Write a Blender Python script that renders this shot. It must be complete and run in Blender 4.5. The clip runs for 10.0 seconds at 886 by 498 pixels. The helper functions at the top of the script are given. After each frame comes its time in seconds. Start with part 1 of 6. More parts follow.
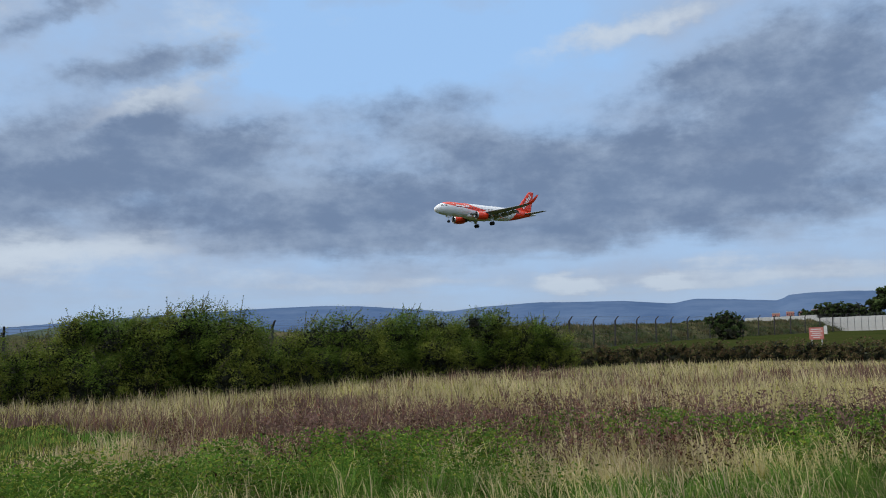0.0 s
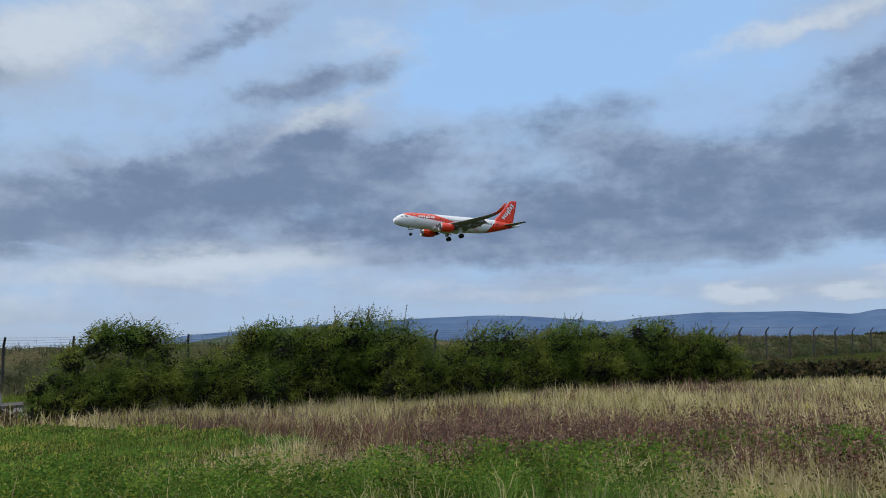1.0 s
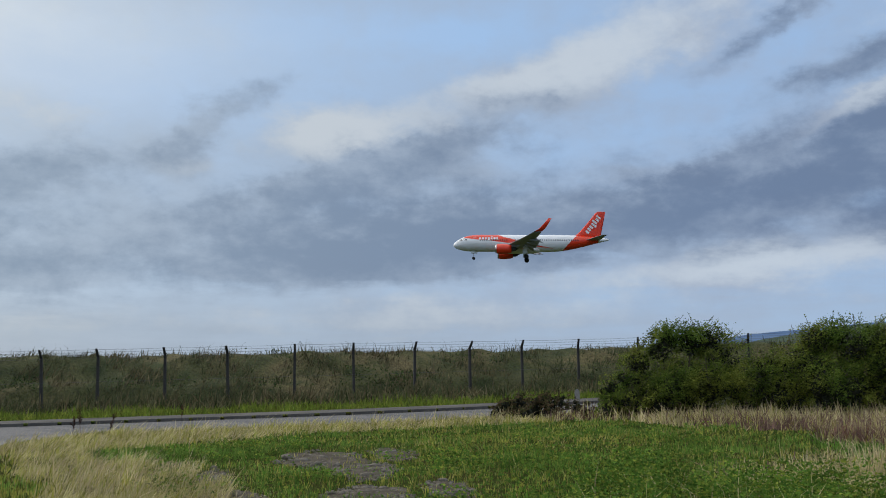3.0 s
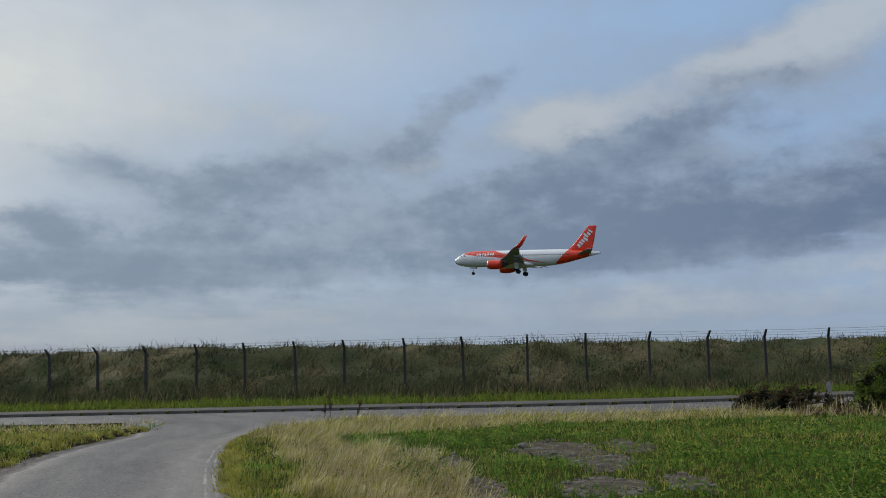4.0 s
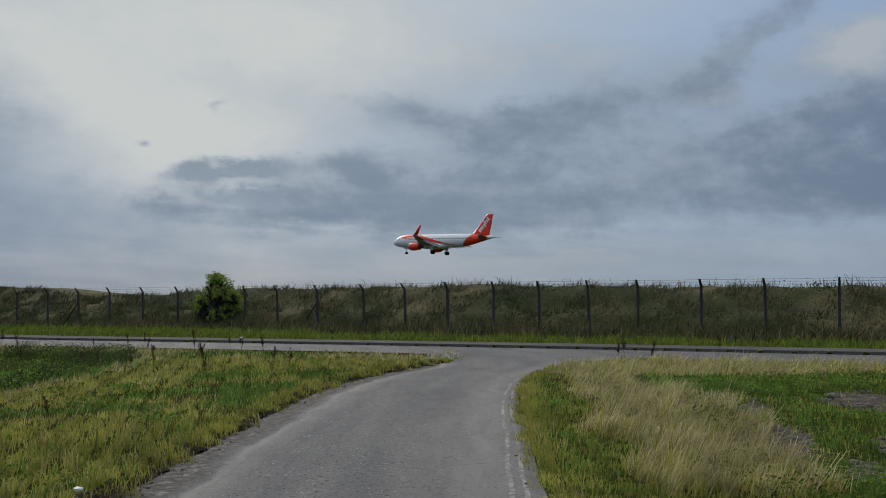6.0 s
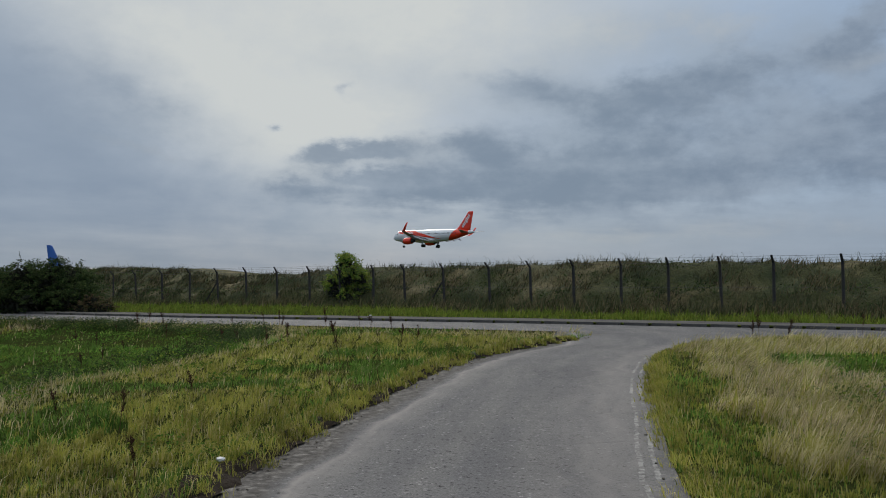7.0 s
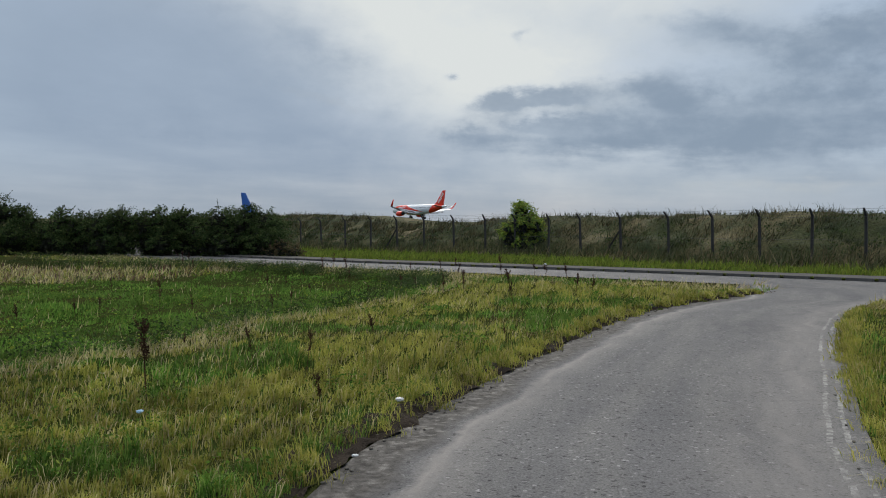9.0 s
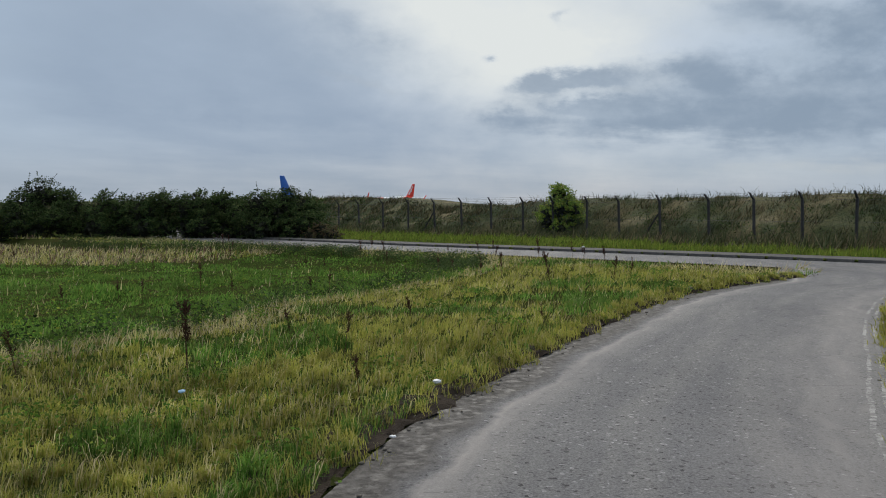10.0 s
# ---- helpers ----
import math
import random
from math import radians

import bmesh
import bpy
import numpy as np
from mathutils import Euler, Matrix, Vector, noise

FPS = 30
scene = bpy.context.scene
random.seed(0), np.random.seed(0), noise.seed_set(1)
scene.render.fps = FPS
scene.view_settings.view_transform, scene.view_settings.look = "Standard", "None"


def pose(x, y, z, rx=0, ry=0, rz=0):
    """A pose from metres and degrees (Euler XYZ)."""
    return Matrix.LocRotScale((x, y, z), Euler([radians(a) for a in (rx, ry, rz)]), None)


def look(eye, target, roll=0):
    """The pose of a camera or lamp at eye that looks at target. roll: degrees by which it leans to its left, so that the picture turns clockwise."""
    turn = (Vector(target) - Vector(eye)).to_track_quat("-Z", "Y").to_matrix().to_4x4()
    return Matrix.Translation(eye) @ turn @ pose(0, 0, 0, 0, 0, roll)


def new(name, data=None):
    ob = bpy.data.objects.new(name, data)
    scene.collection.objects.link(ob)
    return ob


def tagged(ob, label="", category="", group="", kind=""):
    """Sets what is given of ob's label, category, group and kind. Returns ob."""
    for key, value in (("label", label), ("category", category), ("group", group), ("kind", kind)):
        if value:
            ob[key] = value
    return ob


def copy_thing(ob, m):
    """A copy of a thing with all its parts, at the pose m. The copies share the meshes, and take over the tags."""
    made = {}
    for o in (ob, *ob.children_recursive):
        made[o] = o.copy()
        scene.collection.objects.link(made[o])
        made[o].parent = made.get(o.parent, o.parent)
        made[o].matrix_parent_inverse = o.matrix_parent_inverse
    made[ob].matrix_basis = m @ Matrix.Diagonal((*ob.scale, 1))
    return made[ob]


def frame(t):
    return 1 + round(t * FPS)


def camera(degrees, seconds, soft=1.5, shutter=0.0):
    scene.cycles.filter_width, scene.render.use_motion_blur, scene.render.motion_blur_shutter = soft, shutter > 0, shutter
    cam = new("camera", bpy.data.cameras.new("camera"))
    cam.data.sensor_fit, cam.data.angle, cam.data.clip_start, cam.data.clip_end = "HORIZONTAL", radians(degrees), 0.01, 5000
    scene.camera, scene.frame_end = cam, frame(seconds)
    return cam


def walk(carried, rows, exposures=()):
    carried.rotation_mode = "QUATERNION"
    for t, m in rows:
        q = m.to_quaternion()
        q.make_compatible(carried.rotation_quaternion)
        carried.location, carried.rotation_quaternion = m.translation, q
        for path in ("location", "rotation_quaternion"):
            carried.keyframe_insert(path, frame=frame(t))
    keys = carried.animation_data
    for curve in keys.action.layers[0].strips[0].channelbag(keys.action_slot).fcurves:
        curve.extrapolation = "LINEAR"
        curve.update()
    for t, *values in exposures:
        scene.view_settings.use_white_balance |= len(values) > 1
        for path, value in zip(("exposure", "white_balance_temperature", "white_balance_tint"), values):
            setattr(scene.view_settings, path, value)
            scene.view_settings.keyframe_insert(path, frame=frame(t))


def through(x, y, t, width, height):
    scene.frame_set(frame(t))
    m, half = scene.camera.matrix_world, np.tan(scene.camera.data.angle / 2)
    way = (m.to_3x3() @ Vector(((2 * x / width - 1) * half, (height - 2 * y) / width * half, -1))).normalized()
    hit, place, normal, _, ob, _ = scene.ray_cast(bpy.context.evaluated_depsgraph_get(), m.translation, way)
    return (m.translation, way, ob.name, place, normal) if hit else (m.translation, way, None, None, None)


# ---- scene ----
# camera: one standing eye that pans left after the aircraft
EYE = (0.0, 0.0, 1.65)
CAM = [  # seconds, yaw, pitch, roll
    (0, -0.04, 5.50, -2.09),
    (0.5, 4.27, 6.12, -2.00),
    (1, 10.18, 6.44, -1.57),
    (1.5, 17.60, 6.64, -1.48),
    (2, 26.10, 6.86, -1.35),
    (2.5, 35.20, 7.16, -1.48),
    (3, 44.57, 7.37, -1.54),
    (3.2, 48.12, 7.43, -1.58),
    (4.5, 64.18, 6.42, -0.96),
    (5, 68.42, 5.34, -0.32),
    (5.5, 73.04, 4.33, -0.07),
    (6, 77.82, 3.51, -0.03),
    (6.2, 79.59, 3.32, -0.28),
    (7.5, 89.08, 1.18, -0.02),
    (8, 92.09, 0.33, 0.20),
    (8.5, 94.77, -0.44, 0.28),
    (9, 96.91, -1.14, 0.27),
    (9.5, 98.44, -1.74, 0.19),
    (10, 99.29, -2.26, 0.24),
]
cam = camera(52.46, 10.0, soft=1.0)
walk(cam, [(t, pose(*EYE) @ pose(0, 0, 0, 90, 0, yaw) @ pose(0, 0, 0, pitch) @ pose(0, 0, 0, 0, 0, roll)) for t, yaw, pitch, roll in CAM],
     exposures=[(0, 0.0), (2.0, 0.0), (3.2, -0.15), (4.5, -0.50), (6.0, -0.56), (7.5, -0.45), (8.5, -0.30), (10.0, -0.18)])

# ---- sky, sun ----
world = bpy.data.worlds.new("cloudy_sky")
scene.world = world
world.use_nodes = True
WT = world.node_tree
WN, WL = WT.nodes, WT.links
SUN_AZ, SUN_EL = 97.0, 27.0


def wmath(op, a, b=None, c=None, clamp=False):
    n = WN.new("ShaderNodeMath")
    n.operation, n.use_clamp = op, clamp
    for i, v in enumerate((a, b, c)):
        if v is None:
            continue
        if isinstance(v, (int, float)):
            n.inputs[i].default_value = v
        else:
            WL.new(v, n.inputs[i])
    return n.outputs[0]


def wmix(fac, a, b):
    n = WN.new("ShaderNodeMix")
    n.data_type = "RGBA"
    for sock, v in ((n.inputs[0], fac), (n.inputs[6], a), (n.inputs[7], b)):
        if isinstance(v, tuple):
            sock.default_value = (*v, 1)
        elif isinstance(v, (int, float)):
            sock.default_value = v
        else:
            WL.new(v, sock)
    return n.outputs[2]


def wnoise(vec, scale, detail, rough=0.55):
    n = WN.new("ShaderNodeTexNoise")
    n.inputs["Scale"].default_value, n.inputs["Detail"].default_value, n.inputs["Roughness"].default_value = scale, detail, rough
    WL.new(vec, n.inputs["Vector"])
    return n.outputs["Fac"]


def build_sky():
    tc = WN.new("ShaderNodeTexCoord")
    sep = WN.new("ShaderNodeSeparateXYZ")
    WL.new(tc.outputs["Generated"], sep.inputs[0])
    x, y, z = sep.outputs
    az0 = wmath("MULTIPLY", wmath("ARCTAN2", wmath("MULTIPLY", x, -1.0), y), 57.2958)
    el0 = wmath("MULTIPLY", wmath("ARCSINE", z), 57.2958)
    # the cloud deck as a plane seen from below: its grain flattens toward the horizon
    deck = wmath("DIVIDE", 1.0, wmath("ADD", wmath("ABSOLUTE", z), 0.17))
    comb = WN.new("ShaderNodeCombineXYZ")
    WL.new(wmath("MULTIPLY", az0, 0.055), comb.inputs[0])
    WL.new(wmath("ADD", wmath("MULTIPLY", deck, 1.15), wmath("MULTIPLY", az0, 0.012)), comb.inputs[1])
    cv = comb.outputs[0]
    comb2 = WN.new("ShaderNodeCombineXYZ")
    WL.new(wmath("MULTIPLY", az0, 0.1), comb2.inputs[0])
    WL.new(wmath("MULTIPLY", el0, 0.16), comb2.inputs[1])
    comb2.inputs[2].default_value = 7.3
    cv2 = comb2.outputs[0]
    n1 = wnoise(cv, 1.6, 9, 0.56)
    n2 = wnoise(cv2, 1.7, 9, 0.58)
    n3 = wnoise(cv2, 5.0, 7, 0.58)
    puff = wnoise(cv2, 2.6, 10, 0.62)
    az = wmath("ADD", az0, wmath("ADD", wmath("MULTIPLY", wmath("SUBTRACT", n2, 0.5), 6.5), wmath("MULTIPLY", wmath("SUBTRACT", n3, 0.5), 2.0)))
    el = wmath("ADD", el0, wmath("ADD", wmath("MULTIPLY", wmath("SUBTRACT", n1, 0.5), 3.2), wmath("MULTIPLY", wmath("SUBTRACT", n3, 0.5), 1.1)))
    def field(blobs):
        total = 0.0
        for a, e, w, h, tilt, s in blobs:
            c, d = math.cos(radians(tilt)), -math.sin(radians(tilt))
            w, h = w * 1.1, h * 1.1
            u = wmath("MULTIPLY_ADD", az, c / w, wmath("MULTIPLY_ADD", el, d / w, -(a * c + e * d) / w))
            v = wmath("MULTIPLY_ADD", az, -d / h, wmath("MULTIPLY_ADD", el, c / h, (a * d - e * c) / h))
            r = wmath("MULTIPLY_ADD", v, v, wmath("MULTIPLY", u, u))
            total = wmath("MULTIPLY_ADD", wmath("POWER", 0.36788, r), s, total)
        return total

    def smooth(v, lo, hi):
        m = WN.new("ShaderNodeMapRange")
        m.interpolation_type = "SMOOTHSTEP"
        m.inputs["From Min"].default_value, m.inputs["From Max"].default_value = lo, hi
        WL.new(v, m.inputs["Value"])
        return m.outputs[0]

    dark = field(DARK_EAST + DARK_NORTH + DARK_WEST + DARK_SUNWARD)
    pale = field(PALE_EAST + PALE_WEST)
    blue = field(BLUE_GAPS)
    glow = field(SUN_GLOW)
    warm = wmath("SMOOTH_MAX", wmath("MULTIPLY", wmath("SUBTRACT", az0, 26.0), 0.02), 0.0, 0.1, clamp=True)
    sky = WN.new("ShaderNodeTexSky")
    sky.sky_type, sky.sun_disc = "NISHITA", False
    sky.sun_elevation, sky.sun_rotation = radians(SUN_EL), radians(-SUN_AZ)
    clear = wmix(0.85, sky.outputs[0], wmix(warm, (2.9, 4.75, 7.6), (3.6, 4.6, 6.0)))
    sc = WN.new("ShaderNodeVectorMath")
    sc.operation = "SCALE"
    sc.inputs["Scale"].default_value = 0.125
    WL.new(clear, sc.inputs[0])
    clear = sc.outputs[0]
    # thin high veil over the blue
    veil = wmath("ADD", wmath("MULTIPLY", n2, 1.3), wmath("MULTIPLY", n1, 0.7))
    veil = wmath("SUBTRACT", veil, 0.50)
    veil = wmath("SUBTRACT", wmath("ADD", veil, wmath("MULTIPLY", pale, 0.6)), wmath("MULTIPLY", blue, 0.75), clamp=True)
    grey = wmix(warm, (0.37, 0.45, 0.59), (0.43, 0.525, 0.635))
    col = wmix(veil, clear, grey)
    white = smooth(wmath("ADD", pale, wmath("MULTIPLY", wmath("SUBTRACT", puff, 0.5), 1.5)), 0.15, 1.15)
    col = wmix(wmath("MULTIPLY", white, 0.95), col, wmix(warm, (0.57, 0.655, 0.76), (0.60, 0.645, 0.68)))
    # grey cloud: broken edges, paler where it is thin, with darker folds
    rel = wmath("ADD", dark, wmath("ADD", wmath("MULTIPLY", wmath("SUBTRACT", puff, 0.5), 1.25), wmath("MULTIPLY", wmath("SUBTRACT", n1, 0.5), 0.75)))
    shade = smooth(rel, 0.16, 1.08)
    folds = smooth(wmath("ADD", wmath("MULTIPLY", n1, 0.6), wmath("ADD", wmath("MULTIPLY", n3, 0.25), wmath("ADD", wmath("MULTIPLY", wmath("SUBTRACT", puff, 0.5), -0.35), wmath("MULTIPLY", rel, -0.12)))), 0.17, 0.50)
    darkcol = wmix(warm, (0.15, 0.215, 0.345), (0.28, 0.365, 0.475))
    darkcol = wmix(folds, darkcol, wmix(warm, (0.30, 0.385, 0.525), (0.425, 0.515, 0.625)))
    col = wmix(wmath("MULTIPLY", shade, 0.93), col, darkcol)
    even = wmath("MULTIPLY", field(EVEN_CLOUD), 1.0, clamp=True)
    col = wmix(wmath("MULTIPLY", even, wmath("ADD", 0.5, wmath("MULTIPLY", n1, 0.5))), col, (0.33, 0.42, 0.55))
    glow = wmath("MULTIPLY", glow, wmath("ADD", 0.55, wmath("MULTIPLY", puff, 0.8)))
    g = wmath("MULTIPLY", wmath("MULTIPLY", glow, wmath("SUBTRACT", 1.0, wmath("MULTIPLY", even, 0.6))), wmath("SUBTRACT", 1.1, wmath("MULTIPLY", shade, 0.95)), clamp=True)
    col = wmix(g, col, (0.84, 0.88, 0.875))
    # pale haze toward the horizon
    hz = wmath("EXPONENT", wmath("MULTIPLY", wmath("POWER", wmath("MULTIPLY", wmath("SUBTRACT", el0, 0.8), 0.4), 2.0), -1.0))
    col = wmix(wmath("MULTIPLY", hz, wmath("ADD", 0.25, wmath("MULTIPLY", n1, 0.5))), col, wmix(warm, (0.40, 0.49, 0.61), (0.33, 0.39, 0.46)))
    # brighter overcast dome high above
    up = wmath("MULTIPLY", wmath("SUBTRACT", el0, 24.0), 0.04, clamp=True)
    col = wmix(up, col, (ZENITH, ZENITH * 1.03, ZENITH * 1.06))
    WL.new(col, WN["Background"].inputs[0])
    WN["Background"].inputs[1].default_value = 1.0


# clouds: bearing, elevation, half width, half height, tilt, strength
DARK_EAST = [(5.8, 9.1, 14.4, 2.2, 0, 1.0), (6.6, 6.3, 15.1, 1.5, -2, .9), (-4.5, 11.4, 7.2, 1.7, -10, .95), (2.0, 14.4, 7.9, 1.1, 2, .55), (-18.2, 11.6, 8.3, 2.2, 12, 1.0),
             (-16.8, 15.5, 5.4, 1.5, 20, .9), (-24.5, 15.0, 5.8, 3.6, 20, 1.0), (-23.1, 8.6, 9.4, 1.8, -2, .85), (-14.9, 6.7, 11.9, 1.6, -2, .75)]
DARK_NORTH = [(24.6, 11.1, 9.4, 2.2, 4, .6), (23.0, 19.7, 4.7, .9, 26, .9), (17.9, 17.1, 6.1, 1.1, 12, .95), (12.8, 12.3, 4.0, 1.2, 13, .7), (18.8, 12.9, 4.0, 1.5, 27, .85),
              (26.9, 9.6, 11.9, 1.3, 7, .95), (38.7, 7.9, 13.7, 1.6, 2, .95), (26.1, 12.3, 6.8, 1.0, 27, .5), (43.6, 13.0, 9.0, 2.0, 14, .45), (39.1, 16.8, 4.0, .7, -1, .35)]
DARK_WEST = [(50.1, 17.0, 3.6, 1.0, -1, .3), (49.5, 6.7, 9.4, 1.5, -1, .8), (80.0, 12.5, 3.6, 1.0, -8, .95), (83.6, 9.1, 2.2, 1.0, 0, .7), (67.2, 8.5, 18.0, 2.2, 4, .72), (78.0, 5.4, 9.5, 1.5, -1, .75),
             (70.1, 11.9, 8.3, 1.4, 11, .7), (57.2, 16.7, 4.7, 1.2, 25, .55), (60.5, 14.8, 2.9, 1.3, 37, .55), (44.0, 14.2, 6.8, 1.5, 21, .5), (42.1, 9.5, 8.3, 1.8, 13, .5), (52.2, 6.6, 12.6, 1.5, 7, .5), (50.9, 12.7, 6.8, 1.1, 14, .5)]
DARK_SUNWARD = [(91.1, 8.2, 3.2, .6, 8, 1.0), (90.1, 6.8, 2.0, .4, 0, .8), (82.7, 6.8, 5.4, 1.2, 0, .6), (94.8, 5.8, 2.2, .8, 0, .65), (89.4, 5.5, 4.3, .8, 0, .65), (91.9, 12.1, .5, .7, 40, .6),
                (95.9, 9.5, .7, .3, 0, .7), (76.8, 6.0, 9.4, 1.8, 0, .4), (72.5, 11.1, 5.4, 1.8, 20, .4), (106, 11.5, 10, 2.4, -14, .45), (112, 6.0, 12, 1.8, -6, .5), (53, 11.2, 11, 2.6, 6, .32)]
PALE_EAST = [(-12.4, 18.5, 5.4, .7, 10, 1.0), (-21.2, 3.0, 7.9, .7, -2, .8), (-8.0, 2.6, 1.5, .5, -2, 1.3), (-13.9, 2.8, 1.6, .45, -2, 1.2), (22.7, 6.0, 6.5, 1.5, -2, .7), (16.6, 14.6, 3.2, 1.2, -2, .55),
             (14.5, 19.2, 4.3, 1.8, -2, .55), (-18.4, 9.9, 2.2, .4, -2, .6), (3.1, 3.5, 12.8, .7, -2, .6)]
PALE_WEST = [(32.6, 19.3, 9.0, 1.9, 17, .95), (50.1, 14.9, 4.7, 1.2, 9, .8), (18.7, 14.7, 5.4, .5, 21, .7), (31.3, 11.3, 4.3, .6, -1, .4), (29.2, 5.4, 11.9, 1.2, 3, .65), (51.8, 15.0, 3.6, 1.3, -1, .7),
             (39.7, 17.8, 5.4, 1.4, 15, .5), (46.3, 3.0, 13.5, 1.0, -1, .7), (61.6, 12.8, 2.2, .6, -1, .6), (72.2, 15.0, 7.2, 1.4, -1, .5), (87.9, 7.8, 1.4, .4, -1, .4), (77.1, 3.0, 10.8, .7, 0, .6), (105.0, 8.4, 4.7, .5, -14, .5)]
BLUE_GAPS = [(-1.1, 18.4, 11.9, 2.2, -2, 1.1), (9.2, 17.0, 4.3, 1.8, -2, .7), (6.3, 18.1, 8.6, 2.5, -1, .6), (44.0, 20.8, 11.5, 1.3, -1, .7), (64.9, 18.2, 12.6, 3.2, -1, .7)]
SUN_GLOW = [(97, 10.6, 7, 2.6, -12, .85), (90, 10.5, 4.5, 2.0, 0, .6), (95, 7.6, 4, 1.6, 0, .4), (103, 14.5, 7, 2.0, -12, .5), (96, 18, 17, 4.5, 0, .75), (86, 15.5, 9, 2.6, 0, .45), (70, 21, 12, 3, 0, .3), (78, 2.8, 9, .9, 0, .25)]
EVEN_CLOUD = [(117, 9, 10, 7.5, -10, 1.2), (104, 5.0, 8, 3.0, -8, .8), (108, 13, 5, 2.5, 0, .3)]
ZENITH = 1.3
build_sky()

sun_data = bpy.data.lights.new("sun", "SUN")
sun_data.energy, sun_data.angle, sun_data.color = 2.2, radians(14), (1.0, 0.955, 0.88)
sun = new("sun", sun_data)
sx, sy = -math.sin(radians(SUN_AZ)), math.cos(radians(SUN_AZ))
sun.matrix_world = look((sx * 100, sy * 100, 100 * math.tan(radians(SUN_EL))), (0, 0, 0))


# ---- materials ----
def nodes_of(name, rough=0.8, metal=0.0, spec=0.3):
    m = bpy.data.materials.new(name)
    m.use_nodes = True
    t = m.node_tree
    b = t.nodes["Principled BSDF"]
    b.inputs["Roughness"].default_value, b.inputs["Metallic"].default_value = rough, metal
    b.inputs["Specular IOR Level"].default_value = spec
    return m, t, b


def noise_of(t, scale, detail=4, rough=0.6, vec=None, stretch=None):
    n = t.nodes.new("ShaderNodeTexNoise")
    n.inputs["Scale"].default_value, n.inputs["Detail"].default_value, n.inputs["Roughness"].default_value = scale, detail, rough
    if vec is None:
        vec = t.nodes.new("ShaderNodeTexCoord").outputs["Object"]
    if stretch:
        mp = t.nodes.new("ShaderNodeMapping")
        mp.inputs["Scale"].default_value = stretch
        t.links.new(vec, mp.inputs[0])
        vec = mp.outputs[0]
    t.links.new(vec, n.inputs["Vector"])
    return n.outputs["Fac"]


def ramp_of(t, fac, stops):
    r = t.nodes.new("ShaderNodeValToRGB")
    e = r.color_ramp.elements
    while len(e) < len(stops):
        e.new(0.5)
    for el, (p, c) in zip(e, stops):
        el.position, el.color = p, (*c, 1) if isinstance(c, tuple) else (c, c, c, 1)
    t.links.new(fac, r.inputs[0])
    return r.outputs[0]


def mix_of(t, fac, a, b, mode="MIX"):
    n = t.nodes.new("ShaderNodeMix")
    n.data_type, n.blend_type = "RGBA", mode
    for sock, v in ((n.inputs[0], fac), (n.inputs[6], a), (n.inputs[7], b)):
        if isinstance(v, tuple):
            sock.default_value = (*v, 1)
        elif isinstance(v, (int, float)):
            sock.default_value = v
        else:
            t.links.new(v, sock)
    return n.outputs[2]


def math_of(t, op, a, b=0.0, clamp=False):
    n = t.nodes.new("ShaderNodeMath")
    n.operation, n.use_clamp = op, clamp
    for i, v in enumerate((a, b)):
        if isinstance(v, (int, float)):
            n.inputs[i].default_value = v
        else:
            t.links.new(v, n.inputs[i])
    return n.outputs[0]


def bump_of(t, b, h, strength, dist):
    n = t.nodes.new("ShaderNodeBump")
    n.inputs["Strength"].default_value, n.inputs["Distance"].default_value = strength, dist
    t.links.new(h, n.inputs["Height"])
    t.links.new(n.outputs[0], b.inputs["Normal"])


def worn(name, c1, c2, scale=3.0, fine=60.0, rough=0.8, metal=0.0, bump=0.3, dist=0.01, spec=0.3):
    """A surface that varies between two colours at a broad and a fine scale."""
    m, t, b = nodes_of(name, rough, metal, spec)
    big, small = noise_of(t, scale, 5), noise_of(t, fine, 3)
    f = math_of(t, "ADD", math_of(t, "MULTIPLY", big, 0.65), math_of(t, "MULTIPLY", small, 0.35))
    t.links.new(ramp_of(t, f, [(0.36, c1), (0.64, c2)]), b.inputs["Base Color"])
    bump_of(t, b, small, bump, dist)
    return m


def foliage(name, colours, patch=0.35, rough=0.6, through=0.32, patch_colour=None, spread=(0.38, 1.5)):
    """Leaves and blades: each island its own tint, and broad patches over the plan."""
    m, t, b = nodes_of(name, rough + 0.2, 0.0, 0.06)
    g = t.nodes.new("ShaderNodeNewGeometry")
    n = len(colours)
    col = ramp_of(t, g.outputs["Random Per Island"], [((i + 0.5) / n, c) for i, c in enumerate(colours)])
    if patch_colour:
        f = ramp_of(t, noise_of(t, patch, 4), [(0.42, 0.0), (0.62, 1.0)])
        col = mix_of(t, math_of(t, "MULTIPLY", f, 0.75), col, patch_colour)
    col = mix_of(t, 1.0, col, ramp_of(t, noise_of(t, patch * 4, 3), [(0.3, spread[0]), (0.7, spread[1])]), "MULTIPLY")
    t.links.new(col, b.inputs["Base Color"])
    tr = t.nodes.new("ShaderNodeBsdfTranslucent")
    t.links.new(col, tr.inputs["Color"])
    ms = t.nodes.new("ShaderNodeMixShader")
    ms.inputs[0].default_value = through
    t.links.new(b.outputs[0], ms.inputs[1])
    t.links.new(tr.outputs[0], ms.inputs[2])
    t.links.new(ms.outputs[0], t.nodes["Material Output"].inputs["Surface"])
    return m


def paint(name, c, rough=0.35, spec=0.5, dirt=0.06):
    m, t, b = nodes_of(name, rough, 0.0, spec)
    f = noise_of(t, 0.8, 5)
    t.links.new(mix_of(t, 1.0, c, ramp_of(t, f, [(0.3, 1.0 - dirt), (0.7, 1.0)]), "MULTIPLY"), b.inputs["Base Color"])
    return m


